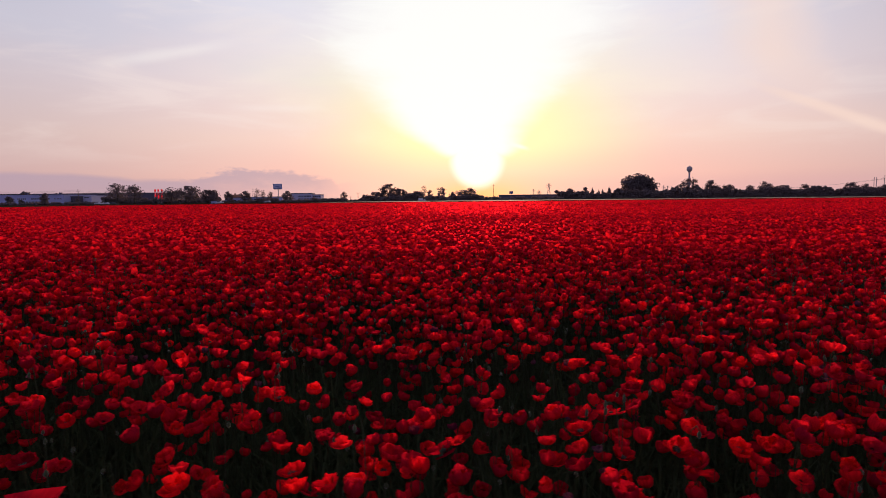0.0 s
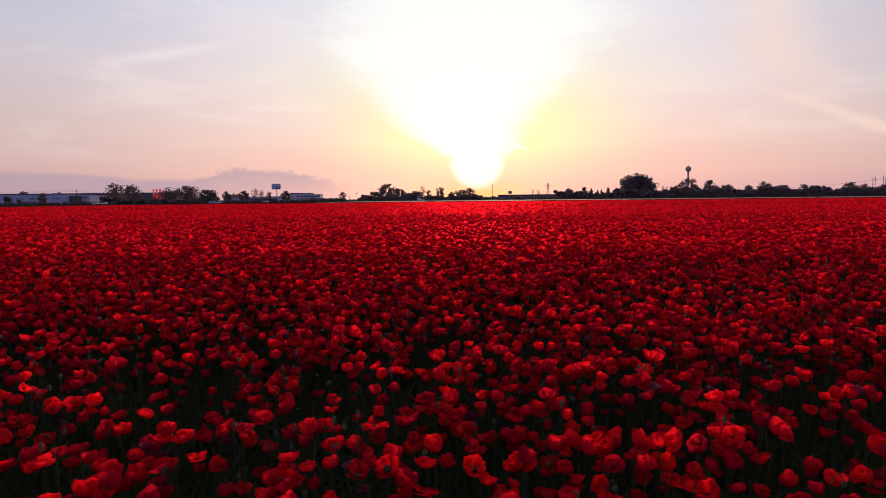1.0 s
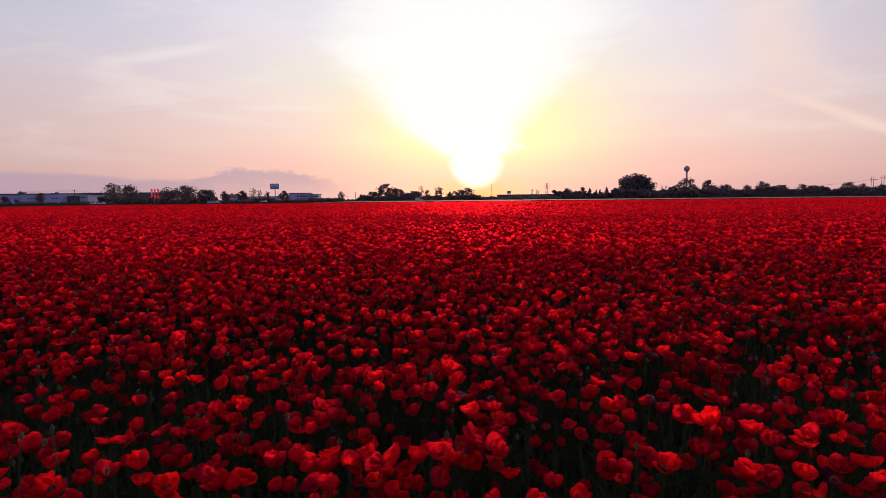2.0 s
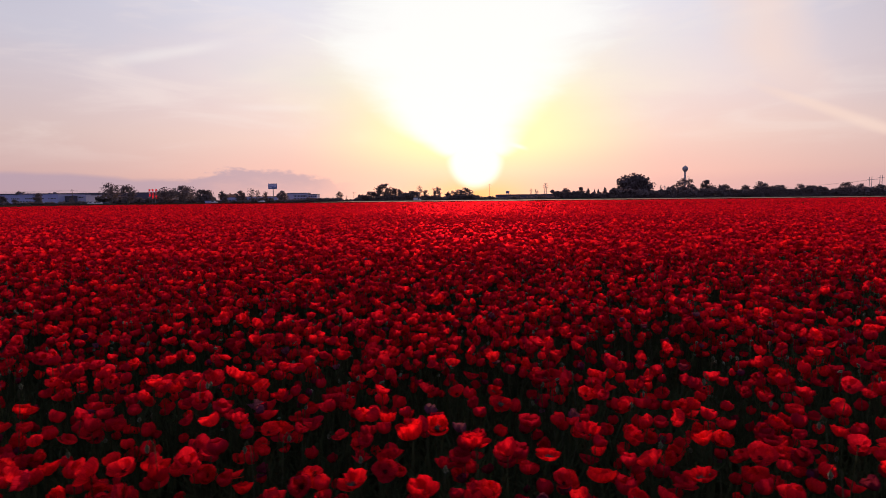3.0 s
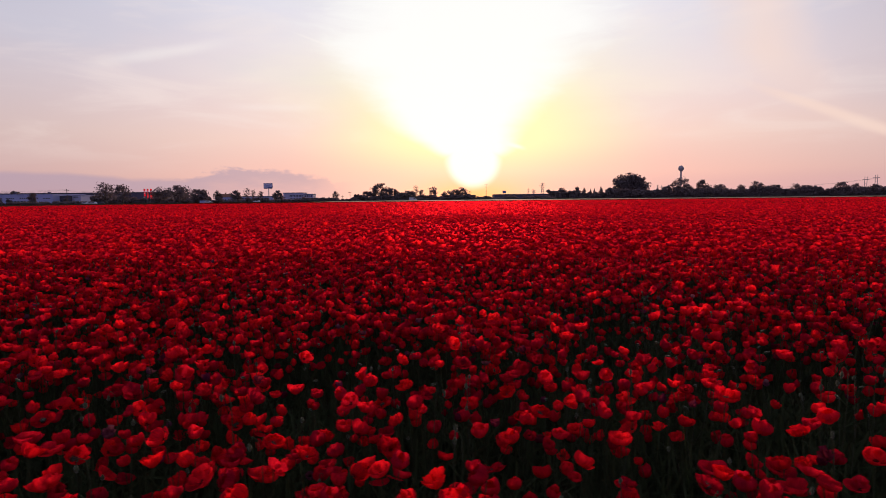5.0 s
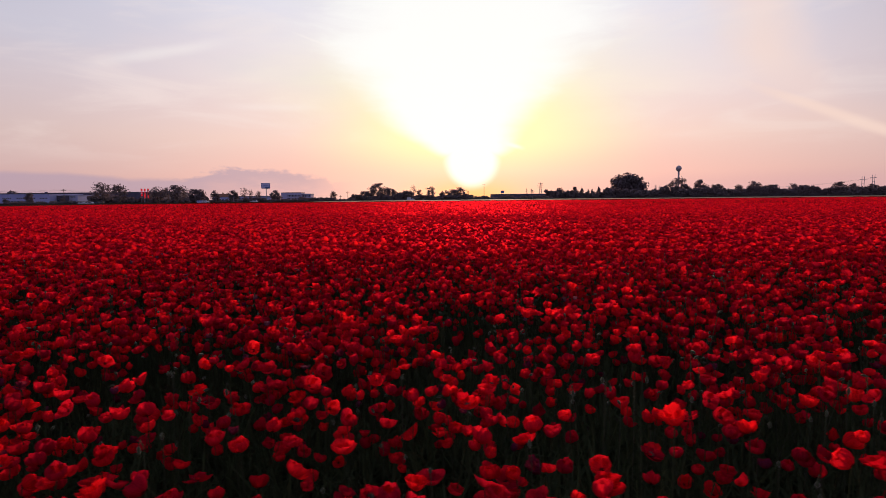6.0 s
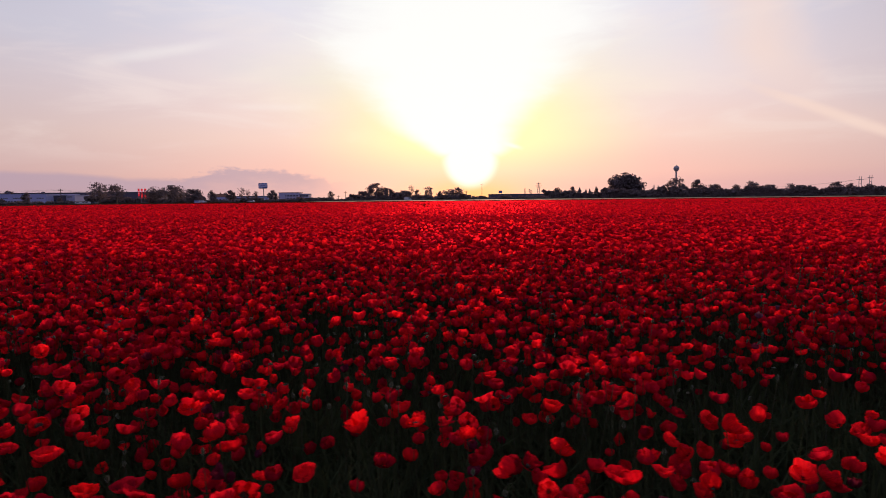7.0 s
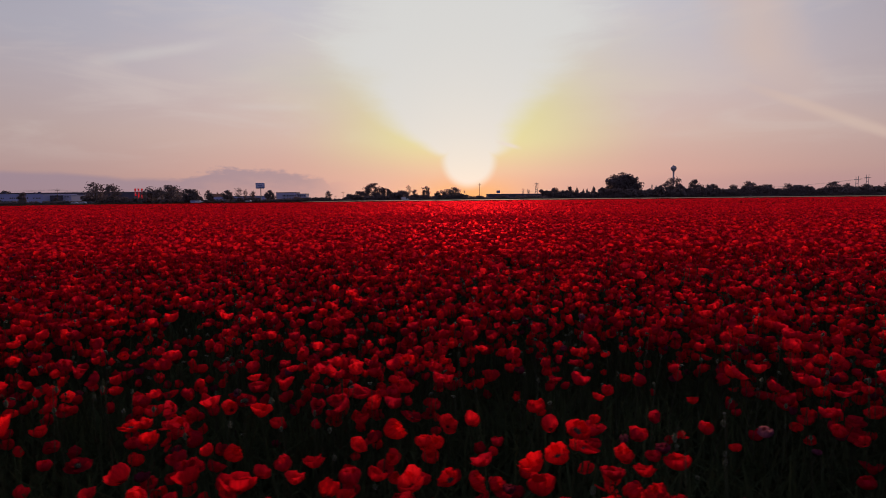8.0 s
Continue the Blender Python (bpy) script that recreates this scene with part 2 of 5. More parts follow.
RED_STOPS = [(0.0, (0.32, 0.005, 0.030)), (0.3, (0.46, 0.006, 0.032)), (0.7, (0.60, 0.008, 0.030)), (1.0, (0.72, 0.010, 0.026))]
FADED_STOPS = [(0.0, (0.12, 0.008, 0.028)), (0.6, (0.14, 0.018, 0.060)), (1.0, (0.17, 0.07, 0.14))]
M_PETAL = [
    petal_material("crimson_petal", False, [(0.0, (0.22, 0.002, 0.018)), (1.0, (0.36, 0.003, 0.024))]),
    petal_material("red_petal", False, [(0.0, (0.44, 0.003, 0.020)), (1.0, (0.58, 0.005, 0.018))]),
    petal_material("scarlet_petal", False, [(0.0, (0.62, 0.005, 0.016)), (1.0, (0.76, 0.008, 0.020))]),
]
M_PETALS = petal_material("poppy_petals_joined", True, RED_STOPS)
M_FADED = petal_material("faded_petal", False, FADED_STOPS)
M_FADEDS = petal_material("faded_petals_joined", True, FADED_STOPS)


def green_material(name, joined, dark, light, through_light, share=0.35, fuzz=0.0, forward=0.0):
    m, g = material(name)
    pick = chance(g, joined)
    where = g.node("ShaderNodeTexCoord").outputs["Object"]
    spots = g.noise(where, 40, 4, 0.6)
    color = g.mix(g.math("MULTIPLY", g.math("ADD", pick, spots), 0.5), (*dark, 1), (*light, 1))
    passed = g.mix(0.5, color, (*through_light, 1))
    finish(g, thin_leaf(g, color, passed, share, 0.95, 0.0, None, fuzz, forward))
    return m


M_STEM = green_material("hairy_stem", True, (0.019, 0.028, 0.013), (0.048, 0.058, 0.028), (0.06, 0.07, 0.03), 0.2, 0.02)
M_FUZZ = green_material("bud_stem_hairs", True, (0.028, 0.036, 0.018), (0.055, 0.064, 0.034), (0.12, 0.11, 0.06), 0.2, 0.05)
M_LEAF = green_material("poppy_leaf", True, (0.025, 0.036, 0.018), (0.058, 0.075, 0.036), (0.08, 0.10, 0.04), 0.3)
M_GRASS = green_material("grass_blade", True, (0.034, 0.052, 0.020), (0.095, 0.115, 0.050), (0.12, 0.14, 0.05), 0.35, 0.05)
M_BUD = green_material("bud_skin", True, (0.030, 0.040, 0.018), (0.07, 0.08, 0.042), (0.14, 0.14, 0.07), 0.15, 0.30)


def pod_material():
    m, g = material("seed_pod")
    where = g.node("ShaderNodeTexCoord").outputs["Object"]
    finish(g, principled(g, g.mix(g.noise(where, 300, 3), (0.012, 0.012, 0.014, 1), (0.05, 0.06, 0.03, 1)), 0.7))
    return m


M_POD = pod_material()


def ground_material():
    m, g = material("field_soil")
    where = g.node("ShaderNodeNewGeometry").outputs["Position"]
    fine, broad = g.noise(where, 14, 6, 0.6), g.noise(where, 0.15, 4)
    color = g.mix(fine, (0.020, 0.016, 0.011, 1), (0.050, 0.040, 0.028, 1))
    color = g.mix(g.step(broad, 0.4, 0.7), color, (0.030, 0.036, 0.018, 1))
    finish(g, principled(g, color, 1.0, (fine, 0.02), spec=0.0))
    return m


def verge_material():
    m, g = material("dry_verge_grass")
    where = g.node("ShaderNodeNewGeometry").outputs["Position"]
    n = g.noise(where, 0.6, 5, 0.65)
    finish(g, principled(g, g.mix(n, (0.16, 0.13, 0.08, 1), (0.30, 0.24, 0.15, 1)), 0.95, (n, 0.1), spec=0.05))
    return m


def canopy_material():
    m, g = material("distant_poppies")
    where = g.node("ShaderNodeNewGeometry").outputs["Position"]
    cell = g.node("ShaderNodeTexVoronoi")
    g.put(cell.inputs["Vector"], where)
    cell.inputs["Scale"].default_value = 5.5
    heads = g.step(cell.outputs["Distance"], 0.75, 0.35)
    patch = g.noise(where, 0.25, 4, 0.6)
    red = g.mix(patch, (0.26, 0.005, 0.012, 1), (0.42, 0.009, 0.012, 1))
    color = g.mix(heads, (0.025, 0.030, 0.012, 1), red)
    finish(g, thin_leaf(g, color, color, 0.45, 1.0, 0.0, (heads, 0.1)))
    return m


def wall_material(name, tone, dirt=0.75, scale=0.35):
    m, g = material(name)
    where = g.node("ShaderNodeTexCoord").outputs["Object"]
    n, fine = g.noise(where, scale, 5, 0.6), g.noise(where, scale * 14, 4)
    color = g.mix(n, (*[c * dirt for c in tone], 1), (*tone, 1))
    finish(g, principled(g, color, 0.85, (fine, 0.02), spec=0.1))
    return m


M_SOIL, M_VERGE, M_CANOPY = ground_material(), verge_material(), canopy_material()
# white cladding; the blue of the dusk light on it is put into the tone
M_WHITE = wall_material("white_cladding_dusk_blue", (0.27, 0.30, 0.52), 0.85)
M_OFFICE = wall_material("pale_render", (0.32, 0.33, 0.50), 0.85)
M_GREY = wall_material("grey_cladding", (0.085, 0.08, 0.12))
M_DARKROOF = wall_material("dark_roof_sheet", (0.10, 0.09, 0.10))
M_TILE = wall_material("clay_roof_tile", (0.20, 0.10, 0.07))
M_STEEL = wall_material("galvanised_steel", (0.30, 0.30, 0.31))
M_WOODPOLE = wall_material("weathered_pole", (0.10, 0.08, 0.06))
M_TOWER = wall_material("painted_tower_steel", (0.30, 0.29, 0.33))
M_SIGNBLUE = wall_material("blue_sign_face", (0.10, 0.14, 0.30), 0.85)
M_SIGNWHITE = wall_material("pale_sign_face", (0.34, 0.37, 0.55), 0.9)


def cloth_material():
    m, g = material("red_banner_cloth")
    where = g.node("ShaderNodeTexCoord").outputs["Object"]
    color = g.mix(g.noise(where, 1.2, 3), (0.60, 0.02, 0.04, 1), (0.75, 0.04, 0.06, 1))
    finish(g, thin_leaf(g, color, color, 0.4, 0.8, 0.05))
    return m


M_FLAG = cloth_material()
M_FLAGWHITE = wall_material("white_banner_cloth", (0.75, 0.72, 0.72), 0.9)
M_CAR = wall_material("white_car_paint", (0.45, 0.46, 0.52), 0.9)
M_CARDARK = wall_material("dark_car_paint", (0.06, 0.07, 0.09), 0.8)
M_TYRE = wall_material("black_rubber", (0.02, 0.02, 0.02))


def glass_material():
    m, g = material("dark_window_glass")
    where = g.node("ShaderNodeTexCoord").outputs["Object"]
    finish(g, principled(g, g.mix(g.noise(where, 0.8), (0.02, 0.03, 0.05, 1), (0.05, 0.06, 0.09, 1)), 0.08))
    return m


def bark_material():
    m, g = material("tree_bark")
    where = g.node("ShaderNodeTexCoord").outputs["Object"]
    n = g.noise(where, 3, 6, 0.7)
    finish(g, principled(g, g.mix(n, (0.03, 0.022, 0.016, 1), (0.10, 0.08, 0.06, 1)), 0.9, (n, 0.05)))
    return m


M_GLASS, M_BARK = glass_material(), bark_material()
# crown leaves lightened towards mauve: the haze of distance is in their base colour
M_CROWN = green_material("hazed_tree_leaves", True, (0.10, 0.088, 0.098), (0.17, 0.145, 0.160), (0.20, 0.13, 0.12), 0.34, 0.0, 0.4)
# hedge leaves paler still, with the same mauve haze mixed into the colour
M_HEDGE = green_material("hazed_hedge_leaves", True, (0.11, 0.096, 0.108), (0.19, 0.16, 0.17), (0.22, 0.12, 0.09), 0.30)


# ---- mesh helpers ----
def mesh_object(name, verts, faces, mat, parent=None, label="", smooth=False, uv=None):
    """One mesh object from arrays: verts n x 3, faces m x 3 or m x 4."""
    verts, faces = np.asarray(verts, np.float32), np.asarray(faces, np.int32)
    me = bpy.data.meshes.new(name)
    k = faces.shape[1]
    me.vertices.add(len(verts))
    me.vertices.foreach_set("co", verts.ravel())
    me.loops.add(faces.size)
    me.loops.foreach_set("vertex_index", faces.ravel())
    me.polygons.add(len(faces))
    me.polygons.foreach_set("loop_start", np.arange(0, faces.size, k, dtype=np.int32))
    if smooth:
        me.polygons.foreach_set("use_smooth", np.ones(len(faces), bool))
    if uv is not None:
        me.uv_layers.new(name="petal").data.foreach_set("uv", np.asarray(uv, np.float32)[faces.ravel()].ravel())
    me.update(calc_edges=True)
    me.materials.append(mat)
    ob = new(name, me)
    if parent is not None:
        ob.parent = parent
    if label:
        ob["label"] = label
    return ob


def part(name, bm, mat, parent=None, label="", smooth=False):
    """Links a bmesh as one mesh object under a thing or a part."""
    me = bpy.data.meshes.new(name)
    for f in bm.faces:
        f.smooth = smooth
    bm.to_mesh(me)
    bm.free()
    me.materials.append(mat)
    ob = new(name, me)
    if parent is not None:
        ob.parent = parent
    if label:
        ob["label"] = label
    return ob


def box(bm, x0, y0, z0, x1, y1, z1, bevel=0.0):
    made = bmesh.ops.create_cube(bm, size=1.0)
    bmesh.ops.transform(bm, verts=made["verts"], matrix=Matrix.Translation(((x0 + x1) / 2, (y0 + y1) / 2, (z0 + z1) / 2))
                        @ Matrix.Diagonal((x1 - x0, y1 - y0, z1 - z0, 1)))
    if bevel:
        edges = list({e for v in made["verts"] for e in v.link_edges})
        bmesh.ops.bevel(bm, geom=edges, offset=bevel, segments=2, affect="EDGES")
    return bm


def boxed(*size, bevel=0.0):
    return box(bmesh.new(), *size, bevel=bevel)


def tube(points, radii, sides=6):
    """Rings round a line of points: verts and quads."""
    points = np.asarray(points, float)
    ahead = np.gradient(points, axis=0)
    ahead /= np.linalg.norm(ahead, axis=1)[:, None] + 1e-9
    ref = np.where(np.abs(ahead[:, 2:3]) > 0.9, [[1.0, 0, 0]], [[0, 0, 1.0]])
    a = np.cross(ahead, ref)
    a /= np.linalg.norm(a, axis=1)[:, None] + 1e-9
    b = np.cross(ahead, a)
    ang = np.linspace(0, 2 * np.pi, sides, endpoint=False)
    rings = points[:, None] + np.asarray(radii)[:, None, None] * (np.cos(ang)[None, :, None] * a[:, None] + np.sin(ang)[None, :, None] * b[:, None])
    i, j = np.meshgrid(np.arange(len(points) - 1), np.arange(sides), indexing="ij")
    n = (j + 1) % sides
    quads = np.stack([i * sides + j, i * sides + n, (i + 1) * sides + n, (i + 1) * sides + j], -1).reshape(-1, 4)
    return rings.reshape(-1, 3), quads


def merged(pieces):
    verts, faces, at = [], [], 0
    for v, f in pieces:
        verts.append(v)
        faces.append(np.asarray(f) + at)
        at += len(v)
    return np.concatenate(verts), np.concatenate(faces)


def thing(name, label, category, group="", where=(0, 0, 0), turn=0.0):
    ob = new(name)
    ob.matrix_basis = pose(*where, 0, 0, turn)
    return tagged(ob, label, category, group)


# ---- ground, field and verge ----
FIELD_END = 190.0


def sheet(name, x0, y0, x1, y1, z, mat, nx=1, ny=1):
    xs, ys = np.linspace(x0, x1, nx + 1), np.linspace(y0, y1, ny + 1)
    gx, gy = np.meshgrid(xs, ys)
    verts = np.stack([gx, gy, np.full_like(gx, z)], -1).reshape(-1, 3)
    i, j = np.meshgrid(np.arange(ny), np.arange(nx), indexing="ij")
    a = i * (nx + 1) + j
    faces = np.stack([a, a + 1, a + nx + 2, a + nx + 1], -1).reshape(-1, 4)
    return mesh_object(name, verts, faces, mat)


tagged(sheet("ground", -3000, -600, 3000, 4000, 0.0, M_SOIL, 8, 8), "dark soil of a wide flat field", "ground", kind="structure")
tagged(sheet("verge", -66, FIELD_END, 700, FIELD_END + 282, 0.12, M_VERGE, 4, 2), "strip of dry grass beyond the poppies", "grass strip", kind="structure")

# ---- poppies: shapes ----


def petal(r, nu, nv, around, half, size, start, end, flare, lift=0.0):
    """One petal as a bent fan: a base at the flower's foot, a ruffled rim. start, end: its rise in degrees at foot and rim; flare: how far the rim bends outwards (below 0: inwards)."""
    v = np.linspace(0.06, 1, nv)
    rise = np.radians(start + (end - start) * v - flare * np.clip(v - 0.66, 0, 1) / 0.34)
    dv = np.diff(v, prepend=0)
    out, up = np.cumsum(np.cos(rise) * dv) * size, np.cumsum(np.sin(rise) * dv) * size + lift
    u = np.linspace(-1, 1, nu)
    ph = r.uniform(0, 6.28, 4)
    U, O = np.meshgrid(u, out)
    _, Z = np.meshgrid(u, up)
    _, V = np.meshgrid(u, v)
    fine = 1.0 if nu > 6 else 0.0
    reach = 1 - 0.44 * np.abs(U) ** 2.4 * V ** 1.5 + 0.02 * V * np.sin(4.2 * U + ph[0]) + 0.018 * fine * V * np.sin(9 * U + ph[1])
    ruffle = size * V ** 2 * (0.06 * np.sin(3.0 * U + ph[2]) + 0.06 * fine * np.sin(8 * U + ph[3]) + (0.045 * np.sin(14 * U + ph[1] + 3 * V) + 0.025 * np.sin(23 * U + ph[0]) if nu > 10 else 0))
    wide = np.radians(half) * (0.55 + 0.45 * V ** 0.6)
    a = around + U * wide
    R = O * reach + ruffle * 0.6
    verts = np.stack([np.cos(a) * R, np.sin(a) * R, Z * (0.6 + 0.4 * reach) + ruffle * 0.5], -1).reshape(-1, 3)
    i, j = np.meshgrid(np.arange(nv - 1), np.arange(nu - 1), indexing="ij")
    k = i * nu + j
    return verts, np.stack([k, k + 1, k + nu + 1, k + nu], -1).reshape(-1, 4)


def petal_uv(nu, nv):
    """Across and along one petal, for its veins."""
    u, v = np.meshgrid(np.linspace(0, 1, nu), np.linspace(0.06, 1, nv))
    return np.stack([u, v], -1).reshape(-1, 2)


HABITS = [  # label, start, end, flare, half-width, weight, size
    ("cupped", -2, 90, -34, 80, 6, 1.02),
    ("half-open", -6, 70, -26, 82, 5, 0.96),
    ("wide-open", -8, 54, -10, 80, 2, 0.86),
    ("bowl-shaped", -2, 100, -38, 82, 6, 1.08),
    ("loosely folded", 4, 84, 16, 76, 2, 0.94),
]


def blossom(r, habit, nu, nv):
    """Four petals, two outside and two inside."""
    _, start, end, flare, half, _, grow = HABITS[habit]
    spin = r.uniform(0, 6.28)
    made = []
    for k in range(4):
        inner = k % 2
        turn = spin + (k // 2) * math.pi + inner * math.pi / 2 + r.normal(0, 0.12)
        droop = r.normal(0, 11) - (r.uniform(15, 40) if r.random() < 0.08 else 0)
        made.append(petal(r, nu, nv, turn, half * (0.92 if inner else 1.06), 0.048 * grow * r.uniform(0.86, 1.14),
                          start + inner * 6, end + droop + inner * 5, flare * r.uniform(0.4, 1.4), 0.002 * inner))
    return made


def joined_blossom(r, habit, nu, nv):
    """The petals as one piece, tied together at the foot."""
    v, f = merged(blossom(r, habit, nu, nv))
    n = nu * nv
    return v, np.concatenate([f, [[nu // 2, n * 2 + nu // 2, n + nu // 2, n * 3 + nu // 2]]])


def bowl(r, rings):
    """A far head: one rounded bowl with a scalloped rim."""
    cup, sides = r.uniform(0.85, 1.15), 6 if rings > 1 else 5
    a = np.linspace(0, 2 * np.pi, sides, endpoint=False) + r.uniform(0, 1)
    verts, uv = [np.zeros((1, 3))], [[(0.5, 0.3)]]
    for t in np.linspace(1 / rings, 1, rings):
        rad = 0.037 * cup * math.sin((0.15 + 0.85 * t) * (1.75 if rings == 1 else 1.95)) * (1 + r.normal(0, 0.08 * t, sides))
        top = 0.036 / cup * t ** 1.5 * (1 + r.normal(0, 0.14 * t, sides))
        verts.append(np.stack([np.cos(a) * rad, np.sin(a) * rad, top], -1))
        uv.append(np.stack([np.linspace(0, 1, sides), np.full(sides, 0.35 + 0.6 * t)], -1))
    k = np.arange(sides)
    n = (k + 1) % sides
    faces = [np.stack([0 * k, 1 + k, 1 + n], -1)]
    for i in range(rings - 1):
        lo, hi = 1 + i * sides, 1 + (i + 1) * sides
        faces += [np.stack([lo + k, hi + k, hi + n], -1), np.stack([lo + k, hi + n, lo + n], -1)]
    return np.concatenate(verts), np.concatenate(faces), np.concatenate(uv)


def petal_pair(r):
    """What shows of a head farther off: two broad petals, one behind the other, tied at the foot."""
    verts, uv = [], []
    for back in (0.016, -0.016):
        w, h = r.uniform(0.028, 0.040), r.uniform(0.030, 0.044)
        verts += [(-w * 0.4, 0, 0), (w * 0.85, back, h * 0.35), (w * 0.5, back, h), (-w, back, h * 0.75)]
        uv += [(0.3, 0.4), (0.9, 0.5), (0.7, 1), (0, 0.9)]
    return np.array(verts), np.array([(0, 1, 2, 3), (0, 5, 6, 7)]), np.array(uv)


def pick_habit(r):
    w = np.array([h[5] for h in HABITS], float)
    return int(r.choice(len(HABITS), p=w / w.sum()))


def turn_to(axis_tilt, around, spin):
    """Rotation arrays for heads that nod by axis_tilt towards the bearing around."""
    n = len(axis_tilt)
    ct, st, ca, sa, cs, ss = np.cos(axis_tilt), np.sin(axis_tilt), np.cos(around), np.sin(around), np.cos(spin), np.sin(spin)
    zero, one = np.zeros(n), np.ones(n)
    rz = np.stack([cs, -ss, zero, ss, cs, zero, zero, zero, one], -1).reshape(n, 3, 3)
    ry = np.stack([ct, zero, st, zero, one, zero, -st, zero, ct], -1).reshape(n, 3, 3)
    ra = np.stack([ca, -sa, zero, sa, ca, zero, zero, zero, one], -1).reshape(n, 3, 3)
    return ra @ ry @ rz


def scatter(r, x_lo, x_hi, y_lo, y_hi, per_m2, slope=0.0):
    """Random spots between two rows; the strip widens with y by slope on both sides."""
    wide_lo, wide_hi = x_hi - x_lo + 2 * slope * y_lo, x_hi - x_lo + 2 * slope * y_hi
    n = int((wide_lo + wide_hi) / 2 * (y_hi - y_lo) * per_m2)
    u = r.random(n)
    a, b = wide_lo, wide_hi - wide_lo
    s = u if abs(b) < 1e-6 else (np.sqrt(a * a + u * (2 * a * b + b * b)) - a) / b
    y = y_lo + s * (y_hi - y_lo)
    x = x_lo - slope * y + r.random(n) * (x_hi - x_lo + 2 * slope * y)
    return x, y


GRID = np.random.default_rng(21).random((64, 64))


def value_noise(x, y, cell):
    x, y = np.asarray(x) / cell, np.asarray(y) / cell
    i, j = np.floor(x).astype(int), np.floor(y).astype(int)
    fx, fy = x - i, y - j
    fx, fy = fx * fx * (3 - 2 * fx), fy * fy * (3 - 2 * fy)
    g = lambda a, b: GRID[a % 64, b % 64]
    return (g(i, j) * (1 - fx) + g(i + 1, j) * fx) * (1 - fy) + (g(i, j + 1) * (1 - fx) + g(i + 1, j + 1) * fx) * fy


# thin places in the crop: x, y, radius along x, radius along y
THIN = [
    (-0.50, 1.98, 0.22, 0.2), (-1.27, 1.77, 0.2, 0.2), (3.26, 2.9, 0.34, 0.5), (1.89, 1.79, 0.18, 0.15), (2.28, 2.25, 0.2, 0.2),
    (4.32, 1.72, 0.32, 0.20), (6.63, 2.57, 0.28, 0.6), (4.55, 2.05, 0.20, 0.18), (5.24, 2.11, 0.2, 0.25), (7.22, 2.67, 0.5, 0.55),
    (7.34, 2.18, 0.25, 0.25), (4.87, 3.52, 0.4, 0.5), (5.42, 1.62, 0.24, 0.18), (5.95, 2.08, 0.28, 0.18), (7.5, 1.85, 0.45, 0.35),
]


def crop(x, y):
    """How thick the poppies stand, 0 to 1."""
    d = 0.60 * value_noise(x, y, 0.34) + 0.40 * value_noise(x + 31, y + 17, 1.3)
    d = np.clip((d - 0.16) / 0.36, 0, 1)
    for cx, cy, rx, ry in THIN:
        d = d * np.clip(((x - cx) / rx) ** 2 + ((y - cy) / ry) ** 2 - 0.25, 0.16, 1)
    return d


def field_side(y):
    """The crop's border on the side of the halls."""
    return -84 + 0.08 * y


def inside_field(x, y):
    keep = x > field_side(y)
    return x[keep], y[keep]


def thinned(r, x, y, most=0.0):
    keep = r.random(len(x)) < np.maximum(crop(x, y), most)
    return x[keep], y[keep]


def stand(r, n, y):
    """Heights, nods and sizes of n heads."""
    tall = np.where(r.random(n) < 0.36, r.normal(0.43, 0.07, n), r.normal(0.585, 0.055, n))
    return np.clip(tall, 0.30, 0.76), np.clip(r.normal(0.42, 0.32, n), 0, 1.4), r.uniform(0, 6.28, n), r.uniform(0, 6.28, n), r.uniform(0.72, 1.18, n)


def joined_heads(name, r, x, y, nu, nv, mat, label, grow=1.0, lift=0.0, kinds=12, rings=0):
    """Many heads as one mesh: petals of nu x nv points, or bowls of some rings where they stand far off, or pairs of petals (rings below 0)."""
    n = len(x)
    tall, nod, bearing, spin, size = stand(r, n, y)
    tall = tall + lift
    rot, which = turn_to(nod, bearing, spin), r.integers(0, kinds, n)
    pieces, maps = [], []
    for k in range(kinds):
        if rings < 0:
            v, f, uv = petal_pair(r)
        elif rings:
            v, f, uv = bowl(r, rings)
        else:
            v, f = joined_blossom(r, pick_habit(r), nu, nv)
            uv = np.tile(petal_uv(nu, nv), (4, 1))
        mine = np.flatnonzero(which == k)
        if not len(mine):
            continue
        vv = np.einsum("nij,vj->nvi", rot[mine], v) * (size[mine] * grow)[:, None, None]
        vv += np.stack([x[mine], y[mine], tall[mine]], -1)[:, None]
        ff = f[None] + (np.arange(len(mine)) * len(v))[:, None, None]
        pieces.append((vv.reshape(-1, 3), ff.reshape(-1, f.shape[1])))
        maps.append(np.tile(uv, (len(mine), 1)))
    ob = mesh_object(name, *merged(pieces), mat, smooth=True, uv=np.concatenate(maps))
    return tagged(ob, label, "poppies", kind="stuff"), tall


